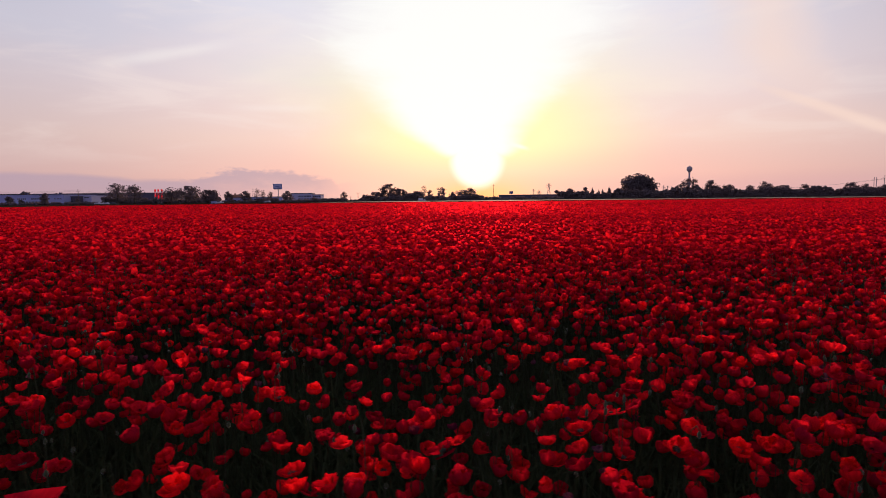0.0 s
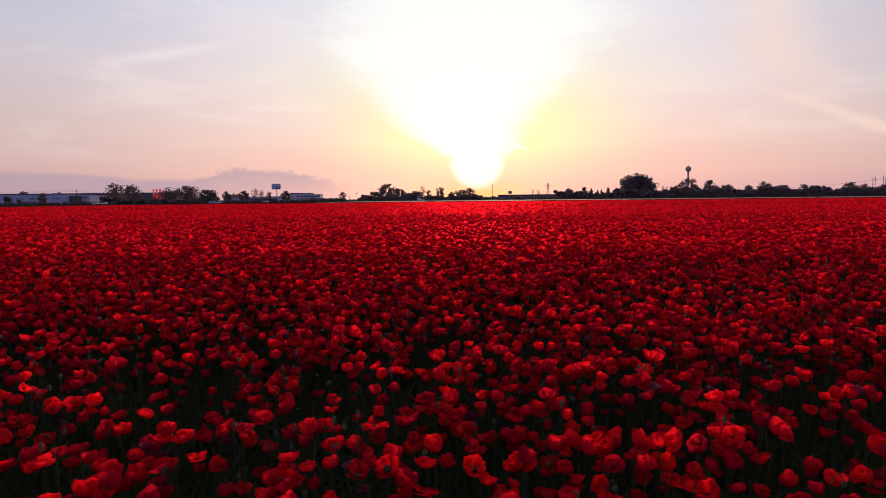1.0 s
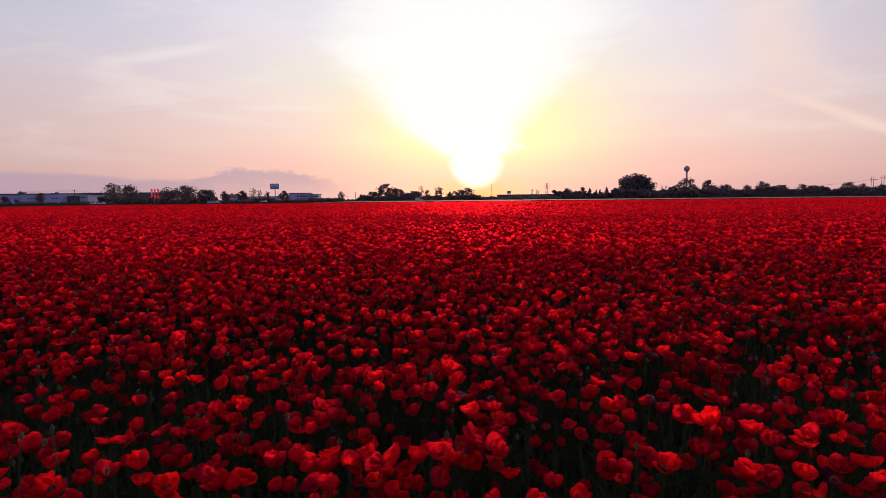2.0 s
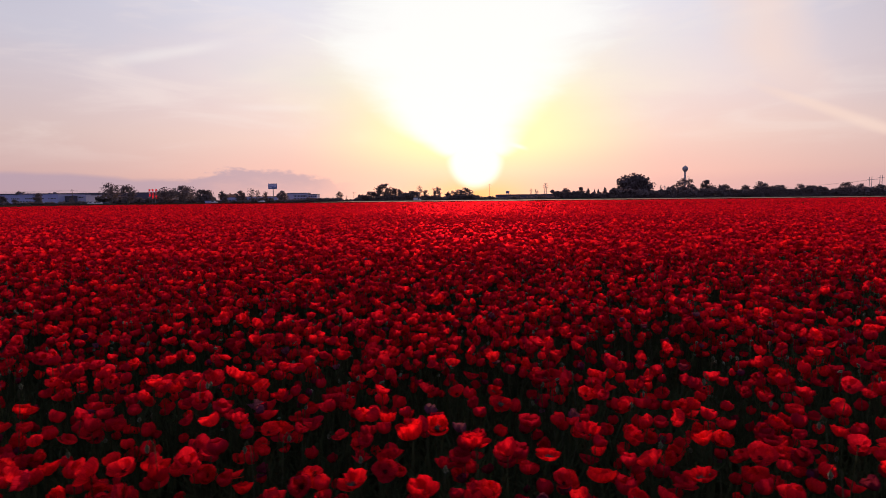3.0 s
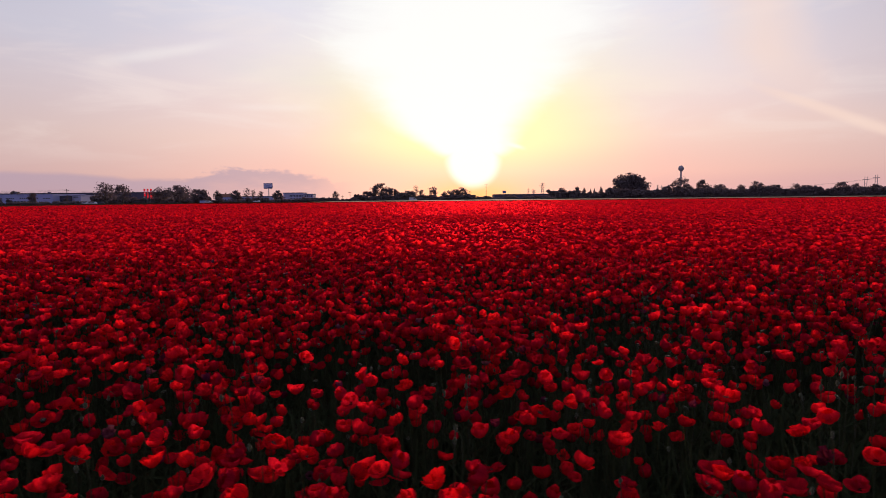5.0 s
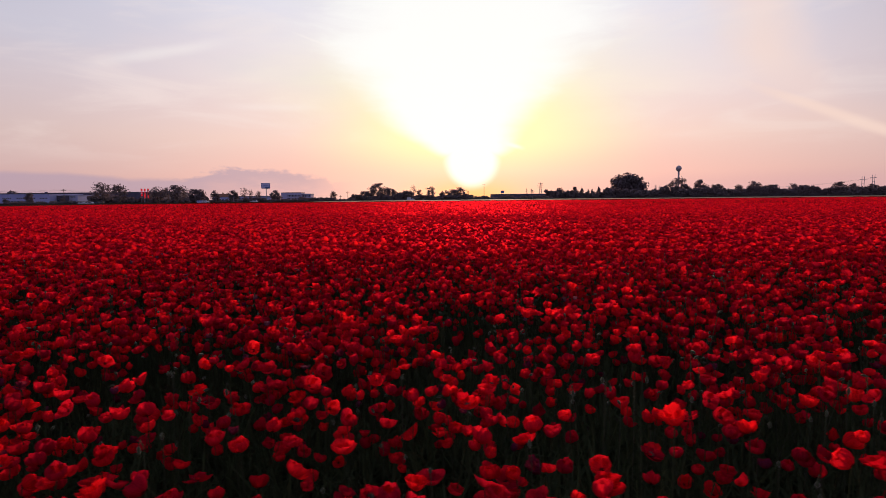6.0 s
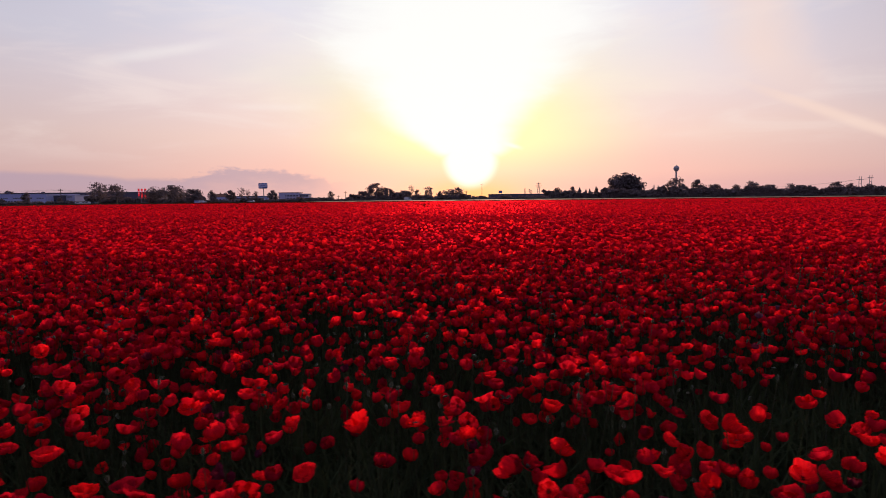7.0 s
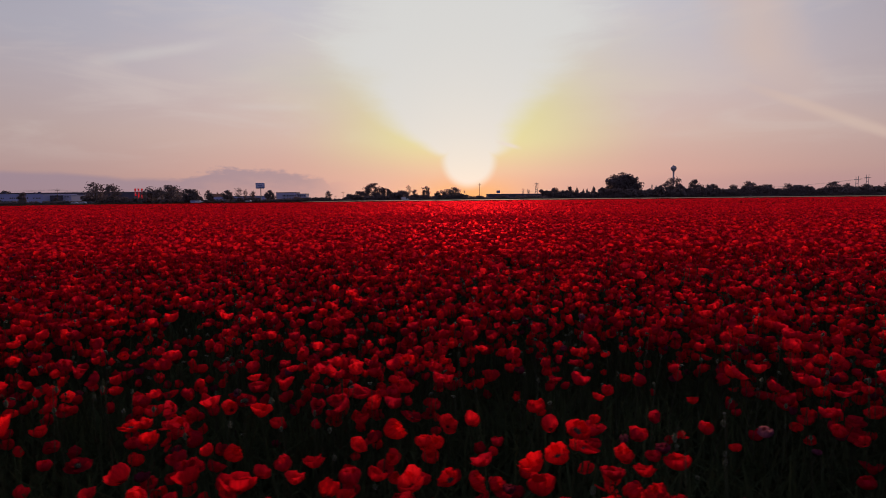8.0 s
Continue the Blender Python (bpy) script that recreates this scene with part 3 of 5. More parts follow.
def joined_stems(name, r, x, y, tall, mat, label, sides=3, width=0.0016):
    n, rings = len(x), 4
    lean, sway = r.normal(0, 0.10, (n, 2)), r.normal(0, 0.022, (n, 2))
    t = np.linspace(0, 1, rings)
    ang = np.linspace(0, 2 * np.pi, sides, endpoint=False)
    bend = (1 - t) ** 1.6
    wave = np.sin(2 * np.pi * t) * (1 - t * 0.3)
    cx = x[:, None] + lean[:, :1] * bend + sway[:, :1] * wave
    cy = y[:, None] + lean[:, 1:] * bend + sway[:, 1:] * wave
    cz = tall[:, None] * t
    verts = np.stack(np.broadcast_arrays(cx[..., None] + width * np.cos(ang), cy[..., None] + width * np.sin(ang), cz[..., None]), -1).reshape(-1, 3)
    i, j = np.meshgrid(np.arange(rings - 1), np.arange(sides), indexing="ij")
    k = (j + 1) % sides
    f = np.stack([i * sides + j, i * sides + k, (i + 1) * sides + k, (i + 1) * sides + j], -1).reshape(-1, 4)
    faces = (f[None] + (np.arange(n) * rings * sides)[:, None, None]).reshape(-1, 4)
    return tagged(mesh_object(name, verts, faces, mat), label, "stems", kind="stuff")


def joined_blades(name, r, x, y, lo, hi, width, mat, label, category, lean=0.35, rings=3):
    """Narrow leaves that rise from the ground and bend over."""
    n = len(x)
    tall = r.uniform(lo, hi, n)
    bearing, face, bend = r.uniform(0, 6.28, n), r.uniform(0, 3.14, n), np.abs(r.normal(0, lean, n))
    t = np.linspace(0, 1, rings)
    w = width * r.uniform(0.6, 1.3, n)[:, None] * np.array([0.8, 1.0, 0.12] if rings == 3 else np.interp(t, [0, 0.4, 1], [0.7, 1, 0.1]))[None]
    off = (bend * tall)[:, None] * t[None] ** 2
    cx, cy = x[:, None] + np.cos(bearing)[:, None] * off, y[:, None] + np.sin(bearing)[:, None] * off
    cz = tall[:, None] * (t[None] - 0.25 * bend[:, None] * t[None] ** 2)
    dx, dy = np.cos(face)[:, None] * w, np.sin(face)[:, None] * w
    verts = np.stack([np.stack([cx - dx, cy - dy, cz], -1), np.stack([cx + dx, cy + dy, cz], -1)], 2).reshape(-1, 3)
    i = np.arange(rings - 1)
    f = np.stack([2 * i, 2 * i + 1, 2 * i + 3, 2 * i + 2], -1)
    faces = (f[None] + (np.arange(n) * 2 * rings)[:, None, None]).reshape(-1, 4)
    return tagged(mesh_object(name, verts, faces, mat), label, category, kind="stuff")


def ovoid(length, radius, rings=6, sides=7, sharp=1.0):
    t = np.linspace(0, 1, rings)
    rad = radius * np.sin(np.pi * np.clip(t, 0.03, 0.97)) ** 0.7 * (1 - 0.25 * sharp * t)
    return tube(np.stack([0 * t, 0 * t, t * length], -1), rad, sides)


# ---- single poppies along the path ----
def poppy_kind(r, habit, faded=False, shade=0):
    """One poppy about 0.6 m tall: stem, pod, four petals."""
    word = HABITS[habit][0]
    tone = ("dark crimson", "deep red", "bright scarlet")[shade]
    label = (f"withered {word} poppy with purplish crumpled petals" if faded else f"{word} {tone} field poppy on a thin hairy stem")
    ob = thing("poppy", label, "poppy", "poppies of the field", (0, -40, 0))
    nod, bearing = float(np.clip(r.normal(0.42, 0.30), 0, 1.2)), r.uniform(0, 6.28)
    tilt = turn_to(np.array([nod]), np.array([bearing]), np.array([0.0]))[0]
    top = np.array([0, 0, 0.6])
    shrink = 0.62 if faded else 1.0
    for v, f in blossom(r, habit, 16, 8):
        mesh_object("petal", v @ tilt.T * shrink + top, f, M_FADED if faded else M_PETAL[shade], ob, smooth=True, uv=petal_uv(16, 8))
    v, f = ovoid(0.013, 0.006, 5, 8, -0.6)
    mesh_object("seed_pod", v @ tilt.T + top, f, M_POD, ob, "dark seed pod", smooth=True)
    if not faded:
        a = np.linspace(0, 2 * np.pi, 26, endpoint=False)
        tip = np.where(np.arange(26) % 2, 1.0, 0.45) * r.uniform(0.85, 1.1, 26)
        foot_ring = np.stack([np.cos(a) * 0.005, np.sin(a) * 0.005, 0 * a + 0.002], -1)
        rim_ring = np.stack([np.cos(a) * (0.005 + 0.007 * tip), np.sin(a) * (0.005 + 0.007 * tip), 0.002 + 0.011 * tip], -1)
        k = np.arange(26)
        n = (k + 1) % 26
        v, f = np.concatenate([foot_ring, rim_ring]), np.stack([k, n, n + 26, k + 26], -1)
        mesh_object("stamen_ring", v @ tilt.T + top, f, M_POD, ob, "ring of dark stamens")
    foot = r.normal(0, 0.05, 2)
    t = np.linspace(0, 1, 8)
    neck = np.array([math.cos(bearing), math.sin(bearing)]) * 0.03 * nod
    line = np.stack([foot[0] * (1 - t) ** 1.5 - neck[0] * np.sin(np.pi * t) ** 2, foot[1] * (1 - t) ** 1.5 - neck[1] * np.sin(np.pi * t) ** 2, t * 0.6], -1)
    v, f = tube(line, np.linspace(0.0022, 0.0014, 8), 5)
    mesh_object("stem", v, f, M_STEM, ob, smooth=True)
    return ob


def bud_kind(r, upright):
    label = "upright green poppy seed pod on a thin stem" if upright else "nodding hairy green poppy bud on a hooked stem"
    ob = thing("poppy_bud", label, "bud", "buds among the poppies", (0, -40, 0))
    t = np.linspace(0, 1, 14)
    foot = r.normal(0, 0.04, 2)
    z = np.minimum(t / 0.86, 1.0) * 0.6
    hook = np.clip((t - 0.78) / 0.22, 0, 1)
    a = r.uniform(0, 6.28)
    rad = 0.0 if upright else 0.014
    px = foot[0] * (1 - t) ** 1.5 + math.cos(a) * rad * (1 - np.cos(np.pi * hook))
    py = foot[1] * (1 - t) ** 1.5 + math.sin(a) * rad * (1 - np.cos(np.pi * hook))
    pz = z + rad * np.sin(np.pi * hook) * 1.2
    v, f = tube(np.stack([px, py, pz], -1), np.full(14, 0.0013), 5)
    mesh_object("stem", v, f, M_FUZZ, ob, smooth=True)
    v, f = ovoid(0.021, 0.0058, 7, 8, 0.6)
    if not upright:
        v = v * [1, 1, -1]
    mesh_object("bud", v + [px[-1], py[-1], pz[-1]], f, M_BUD, ob, smooth=True)
    return ob


KINDS = [poppy_kind(np.random.default_rng(100 + k), k % len(HABITS), False, (0, 1, 2, 1)[k // 5]) for k in range(20)]
BRIGHT = [k for k in KINDS if ("scarlet" in k["label"] or "deep red" in k["label"]) and "wide-open" not in k["label"]]
FADED = [poppy_kind(np.random.default_rng(200 + k), k % 2 * 4, True) for k in range(3)]
BUDS = [bud_kind(np.random.default_rng(300 + k), k % 3 == 2) for k in range(6)]


def plant(kind, x, y, tall, r, wide=1.0):
    m = Matrix.Translation((x, y, 0)) @ Matrix.Rotation(r.uniform(0, 6.28), 4, "Z") @ Matrix.Diagonal((1, 1, 1, 1))
    wide *= r.uniform(0.85, 1.15)
    return copy_thing(kind, m @ Matrix.Diagonal((wide, wide, tall / 0.6, 1)))


# the foremost heads stand as the place has them: x, y, height
FRONT_WEST = [
    (-0.99, 2.35, 0.402), (-0.64, 2.24, 0.482), (-0.57, 1.89, 0.482), (-0.41, 1.47, 0.562), (-0.25, 2.87, 0.482), (-0.17, 1.50, 0.552), (0.06, 2.59, 0.482), (0.31, 1.59, 0.532),
    (0.51, 1.58, 0.547), (0.57, 2.31, 0.602), (0.60, 2.20, 0.472), (0.64, 2.62, 0.502), (0.70, 1.67, 0.527), (0.76, 2.24, 0.542), (1.00, 1.83, 0.532), (1.09, 2.68, 0.522),
    (1.20, 1.74, 0.557), (1.22, 1.66, 0.572), (1.27, 2.37, 0.572), (1.38, 1.70, 0.522), (1.39, 2.56, 0.512), (1.45, 1.81, 0.532), (1.56, 1.63, 0.592), (1.72, 1.77, 0.482),
    (1.72, 2.13, 0.512), (1.88, 2.44, 0.672),
]
FRONT_MIDDLE = [
    (2.07, 1.51, 0.632), (2.07, 2.41, 0.472), (2.21, 1.58, 0.717), (2.23, 1.44, 0.649), (2.37, 1.66, 0.657), (2.48, 2.42, 0.537), (2.70, 1.69, 0.547), (2.71, 1.82, 0.617),
    (2.74, 2.96, 0.590), (2.82, 1.84, 0.599), (2.94, 1.62, 0.582), (3.02, 4.50, 0.539), (3.12, 1.71, 0.535), (3.13, 2.22, 0.538), (3.15, 1.98, 0.522), (3.32, 1.96, 0.582),
    (3.39, 1.55, 0.638), (3.44, 2.11, 0.528), (3.45, 1.84, 0.594), (3.54, 1.71, 0.565), (3.60, 1.72, 0.606), (3.60, 2.50, 0.499), (3.66, 1.94, 0.572), (3.69, 1.93, 0.565),
    (3.69, 2.55, 0.545), (3.81, 1.66, 0.600),
]
FRONT_EAST = [
    (3.83, 2.04, 0.492), (3.86, 1.46, 0.662), (3.90, 3.92, 0.467), (3.92, 2.32, 0.552), (4.09, 2.49, 0.537), (4.15, 2.20, 0.572), (4.56, 1.77, 0.557), (4.71, 2.05, 0.667),
    (4.77, 1.84, 0.547), (4.87, 1.92, 0.607), (5.00, 1.64, 0.626), (5.24, 1.81, 0.699), (5.53, 1.97, 0.607), (5.75, 1.74, 0.609), (5.88, 1.68, 0.622), (6.09, 1.67, 0.608),
    (6.18, 1.80, 0.582), (6.21, 1.87, 0.672), (6.23, 2.60, 0.642), (6.58, 1.76, 0.612), (6.58, 1.68, 0.608), (6.64, 1.74, 0.654), (6.71, 1.86, 0.670),
]
# others between them: x, y
BETWEEN_WEST = [
    (-1.41, 2.43), (-1.23, 1.79), (-1.21, 1.57), (-0.85, 1.74), (-0.83, 1.29), (-0.76, 1.81), (-0.60, 2.02), (-0.48, 1.59),
    (-0.41, 1.64), (-0.37, 1.34), (-0.13, 1.29), (0.00, 1.58), (0.05, 2.17), (0.09, 1.64), (0.16, 2.24), (0.37, 1.46),
    (0.38, 1.83), (0.43, 1.27), (0.43, 1.73), (0.47, 1.44), (0.54, 1.80), (0.61, 1.45), (0.68, 1.83), (0.69, 2.04),
    (0.70, 1.51), (0.79, 1.82), (0.81, 1.89), (0.83, 1.55), (0.85, 1.49), (0.96, 1.57), (0.97, 1.66), (1.06, 1.41),
    (1.35, 1.56), (1.52, 2.36), (1.61, 2.04), (1.69, 2.26), (2.10, 2.03),
]
BETWEEN_EAST = [
    (2.11, 1.84), (2.27, 1.87), (2.29, 1.77), (2.49, 2.20), (2.58, 1.76), (2.66, 2.33), (2.73, 1.51), (2.87, 2.24),
    (3.04, 1.83), (3.75, 2.42), (3.97, 1.85), (4.12, 1.90), (4.46, 1.65), (4.67, 2.26), (4.81, 2.37), (5.27, 2.06),
    (5.37, 2.18), (5.67, 2.37), (5.68, 1.88), (5.77, 1.92), (5.80, 2.13), (5.97, 2.63), (6.02, 1.88), (6.25, 2.28),
    (6.32, 2.75), (6.34, 2.03), (6.38, 1.78), (6.68, 2.23), (6.74, 1.65), (6.77, 2.00), (6.86, 1.67), (6.89, 1.83),
    (6.99, 1.85), (7.00, 1.70), (7.05, 1.66),
]
FRONT = np.array([(x, y) for x, y, _ in FRONT_WEST + FRONT_MIDDLE + FRONT_EAST] + BETWEEN_WEST + BETWEEN_EAST)
SINGLE_END = 1.42


def clear_of_front(x, y, gap):
    d = np.hypot(x[:, None] - FRONT[:, 0], y[:, None] - FRONT[:, 1]).min(1)
    return x[d > gap], y[d > gap]


r = np.random.default_rng(11)
for x, y, tall in FRONT_WEST + FRONT_MIDDLE + FRONT_EAST:
    plant(BRIGHT[r.integers(len(BRIGHT))], x, y, tall, r, 1.13)
for x, y in BETWEEN_WEST + BETWEEN_EAST:
    plant(KINDS[r.integers(len(KINDS))], x, y, float(np.clip(r.normal(0.57, 0.03), 0.5, 0.64)), r, 1.05)
sx, sy = clear_of_front(*thinned(r, *scatter(r, -0.5, 6.8, 1.0, SINGLE_END, 46, 0.55)), 0.045)
for x, y in zip(sx, sy):
    kind = FADED[r.integers(len(FADED))] if r.random() < 0.10 else KINDS[r.integers(len(KINDS))]
    plant(kind, x, y, float(np.clip(r.normal(0.54, 0.07), 0.36, 0.66)), r)
bx, by = scatter(r, -0.4, 6.8, 1.0, 2.3, 22, 0.6)
for x, y in zip(bx, by):
    plant(BUDS[r.integers(len(BUDS))], x, y, float(np.clip(r.normal(0.57, 0.07), 0.35, 0.72)), r)
for ob in KINDS + FADED + BUDS:        # the patterns themselves stand in the field behind
    ob.location = (r.uniform(0, 6), r.uniform(-1.8, -0.8), 0)

# ---- the rest of the crop, row by row into the distance ----
r = np.random.default_rng(12)
RED = "dense red field poppies with thin silky petals"
STEMS = "thin hairy green stems under the poppies"
# stretch by stretch: from, to, heads per square metre, petal detail, rings of far bowls
for lo, hi, per, nu, nv, rings in ((1.0, SINGLE_END, 45, 9, 6, 0), (SINGLE_END, 2.1, 150, 9, 6, 0), (2.1, 3.0, 170, 8, 5, 0),
                                   (3.0, 5.0, 205, 5, 4, 0), (5.0, 7.0, 190, 4, 3, 0), (7.0, 14.0, 180, 0, 0, 2)):
    x, y = thinned(r, *scatter(r, -0.7, 7.2, lo, hi, per, 0.82), 0.0 if hi < 4 else 0.2 if hi < 6 else 0.45)
    if hi < 4:
        x, y = clear_of_front(x, y, 0.045)
    _, tall = joined_heads("poppies", r, x, y, nu, nv, M_PETALS, RED, 1.0 if hi < 4 else 1.08 if hi < 6 else 1.14, -0.03 if hi < 2.5 else 0.0, 24, rings)
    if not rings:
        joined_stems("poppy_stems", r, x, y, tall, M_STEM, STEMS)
x, y = thinned(r, *scatter(r, -0.7, 7.1, SINGLE_END, 8.0, 14.0, 0.82))
joined_heads("withered_poppies", r, x, y, 4, 4, M_FADEDS, "withered poppies with purplish petals", 0.8, -0.05)
AWAY = "red field poppies running into the distance"
for lo, hi, per, grow, rings in ((14.0, 22.0, 150, 1.15, 1), (22.0, 42.0, 78, 1.35, -1)):
    x, y = thinned(r, *scatter(r, -1.5, 8.0, lo, hi, per, 0.83), 0.45)
    joined_heads("poppies", r, x, y, 0, 0, M_PETALS, AWAY, grow, rings=rings)
x, y = inside_field(*scatter(r, -3, 10, 42.0, 125.0, 7, 0.84))
joined_heads("poppies", r, x, y, 0, 0, M_PETALS, AWAY, 2.2, -0.04, 8, rings=-1)
# lower heads that fill the gaps
UNDER = "lower red poppies in the shade of the taller ones"
for lo, hi, per, grow, drop in ((1.3, 2.4, 70, 1.0, -0.08), (2.4, 5.0, 100, 1.08, -0.05), (5.0, 14.0, 95, 1.18, -0.05), (14.0, 42.0, 22, 1.7, -0.06)):
    x, y = thinned(r, *scatter(r, -0.7, 7.2, lo, hi, per, 0.82), 0.15)
    joined_heads("low_poppies", r, x, y, 7 if hi < 3 else 4, 5 if hi < 3 else 3, M_PETALS, UNDER, grow, drop, rings=0 if hi < 6 else 1)
# beside and behind the path
for west, east, back, front, per, grow in ((-4.5, 11, -4.5, 7.0, 105, 1.2), (-15, 22, -11.0, 14.0, 26, 1.8)):
    x, y = scatter(r, west, east, back, front, per)
    out = (y < 1.0) | (np.abs(x - 3.25) > 3.9 + 0.82 * y)
    if per < 100:
        out &= (x < -4.5) | (x > 11) | (y < -4.5) | (y > 7)
    x, y = x[out], y[out]
    _, tall = joined_heads("poppies", r, x, y, 0, 0, M_PETALS, RED, grow, rings=1)
    if per > 100:
        near = np.hypot(x - 3.2, y) < 5
        joined_stems("poppy_stems", r, x[near], y[near], tall[near], M_STEM, STEMS)
x, y = scatter(r, -10, 16, -8.0, 10.0, 55)
out = (y < 0.7) | (np.abs(x - 3.25) > 3.9 + 0.82 * y)
joined_blades("poppy_leaves", r, x[out], y[out], 0.1, 0.34, 0.03, M_LEAF, "dark green narrow leaves under the poppies", "leaves", 0.6)

# leaves, grass and buds low in the crop
LEAVES = "dark green narrow leaves under the poppies"
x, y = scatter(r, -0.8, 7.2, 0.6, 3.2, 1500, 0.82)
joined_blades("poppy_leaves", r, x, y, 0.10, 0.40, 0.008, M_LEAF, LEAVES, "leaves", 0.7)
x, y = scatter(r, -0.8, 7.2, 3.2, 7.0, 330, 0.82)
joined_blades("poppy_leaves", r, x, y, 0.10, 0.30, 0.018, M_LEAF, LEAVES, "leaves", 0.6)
x, y = scatter(r, -0.8, 7.2, 0.7, 6.0, 22, 0.82)
joined_blades("grass", r, x, y, 0.30, 0.60, 0.0016, M_GRASS, "thin grass blades among the poppies", "grass", 0.3, 4)
x, y = scatter(r, -0.9, 7.4, 7.0, 16.0, 80, 0.82)
joined_blades("poppy_leaves", r, x, y, 0.07, 0.20, 0.03, M_LEAF, LEAVES, "leaves", 0.5)
x, y = scatter(r, -3, 10, 16.0, 60.0, 4, 0.83)
joined_blades("poppy_leaves", r, x, y, 0.06, 0.18, 0.06, M_LEAF, LEAVES, "leaves", 0.5)


def weed_tuft(x, y, tall, seed):
    """A pale feathery weed: bent stalks with short side blades."""
    r = np.random.default_rng(seed)
    ob = thing("weed", "pale green feathery weed between the poppies", "weed", "weeds among the poppies", (x, y, 0))
    for k in range(5):
        a, lean = r.uniform(0, 6.28), r.uniform(0.02, 0.10)
        t = np.linspace(0, 1, 7)
        h = tall * r.uniform(0.75, 1.05)
        line = np.stack([math.cos(a) * lean * t ** 1.5, math.sin(a) * lean * t ** 1.5, h * t], -1)
        pieces = [tube(line, np.linspace(0.0018, 0.0008, 7), 4)]
        for s in np.linspace(0.45, 0.98, 12):
            p = np.array([np.interp(s, t, line[:, c]) for c in range(3)])
            b = r.uniform(0, 6.28)
            q = p + np.array([math.cos(b) * 0.025, math.sin(b) * 0.025, 0.03]) * (1.2 - s * 0.7)
            pieces.append(tube(np.stack([p, (p + q) / 2 + [0, 0, 0.003], q]), [0.0012, 0.001, 0.0004], 3))
        mesh_object("stalk", *merged(pieces), M_GRASS, ob)


for k, (x, y, tall) in enumerate(((5.20, 1.90, 0.60), (5.26, 1.84, 0.56), (7.05, 2.30, 0.60), (7.20, 2.42, 0.58), (-0.55, 2.35, 0.62),
                                  (-0.47, 2.42, 0.6), (0.55, 2.45, 0.6), (5.12, 3.9, 0.66), (5.25, 4.0, 0.66), (4.75, 3.0, 0.6), (3.85, 2.95, 0.6), (4.0, 2.9, 0.62))):
    weed_tuft(x, y, tall, 700 + k)


def joined_buds(r, x, y):
    n = len(x)
    tall = np.clip(r.normal(0.58, 0.07, n), 0.35, 0.74)
    v, f = ovoid(0.021, 0.0058, 5, 5, 0.6)
    rot = turn_to(r.uniform(0, 3.0, n), r.uniform(0, 6.28, n), np.zeros(n))
    vv = np.einsum("nij,vj->nvi", rot, v) + np.stack([x, y, tall], -1)[:, None]
    ff = (f[None] + (np.arange(n) * len(v))[:, None, None]).reshape(-1, 4)
    tagged(mesh_object("poppy_buds", vv.reshape(-1, 3), ff, M_BUD, smooth=True), "small green poppy buds among the flowers", "buds", kind="stuff")
    joined_stems("bud_stems", r, x, y, tall, M_FUZZ, "thin stems of poppy buds")


joined_buds(r, *scatter(r, -0.8, 7.2, 2.3, 6.5, 40, 0.82))


def far_canopy():
    """The crop from far off: a rough sheet of heads and gaps."""
    r = np.random.default_rng(31)
    nx, ny = 220, 190
    ys = 15.0 * (FIELD_END / 15.0) ** np.linspace(0, 1, ny)
    half = 0.95 * ys + 12
    gx = 3 + np.linspace(-1, 1, nx)[None] * half[:, None]
    gy = np.broadcast_to(ys[:, None], gx.shape)
    gx = np.maximum(gx, field_side(gy))
    gz = np.interp(gy, [15, 45], [0.43, 0.50]) + r.normal(0, 0.05, gx.shape)
    verts = np.stack([gx, gy, gz], -1).reshape(-1, 3)
    i, j = np.meshgrid(np.arange(ny - 1), np.arange(nx - 1), indexing="ij")
    a = i * nx + j
    faces = np.stack([a, a + 1, a + nx + 1, a + nx], -1).reshape(-1, 4)
    tagged(mesh_object("poppy_canopy", verts, faces, M_CANOPY), "far red poppy crop seen as one sheet", "poppies", kind="stuff")


far_canopy()

# ---- the skyline ----
# Far things are placed by bearing and height in thousandths of their distance.
def spot(bearing, far):
    return bearing * far * 0.000986


def rise(mils, far):
    return 1.3 + mils * far * 0.001


def crown_cloud(r, centres, radii, count, leaf):
    """Many small leaf clumps round some centres: bent quads of uneven size."""
    which = r.integers(0, len(centres), count)
    d = r.normal(size=(count, 3))
    d /= np.linalg.norm(d, axis=1)[:, None]
    p = centres[which] + d * radii[which][:, None] * (r.random(count) ** 0.45)[:, None] * [1, 1, 0.85]
    a = r.normal(size=(count, 3))
    a /= np.linalg.norm(a, axis=1)[:, None]
    b = np.cross(a, r.normal(size=(count, 3)))
    b /= np.linalg.norm(b, axis=1)[:, None]
    s = leaf * r.uniform(0.5, 1.4, count)[:, None]
    quad = np.stack([p - a * s, p + b * s * 0.7, p + a * s, p - b * s * 0.7], 1)
    return quad.reshape(-1, 3), np.arange(4 * count).reshape(-1, 4)


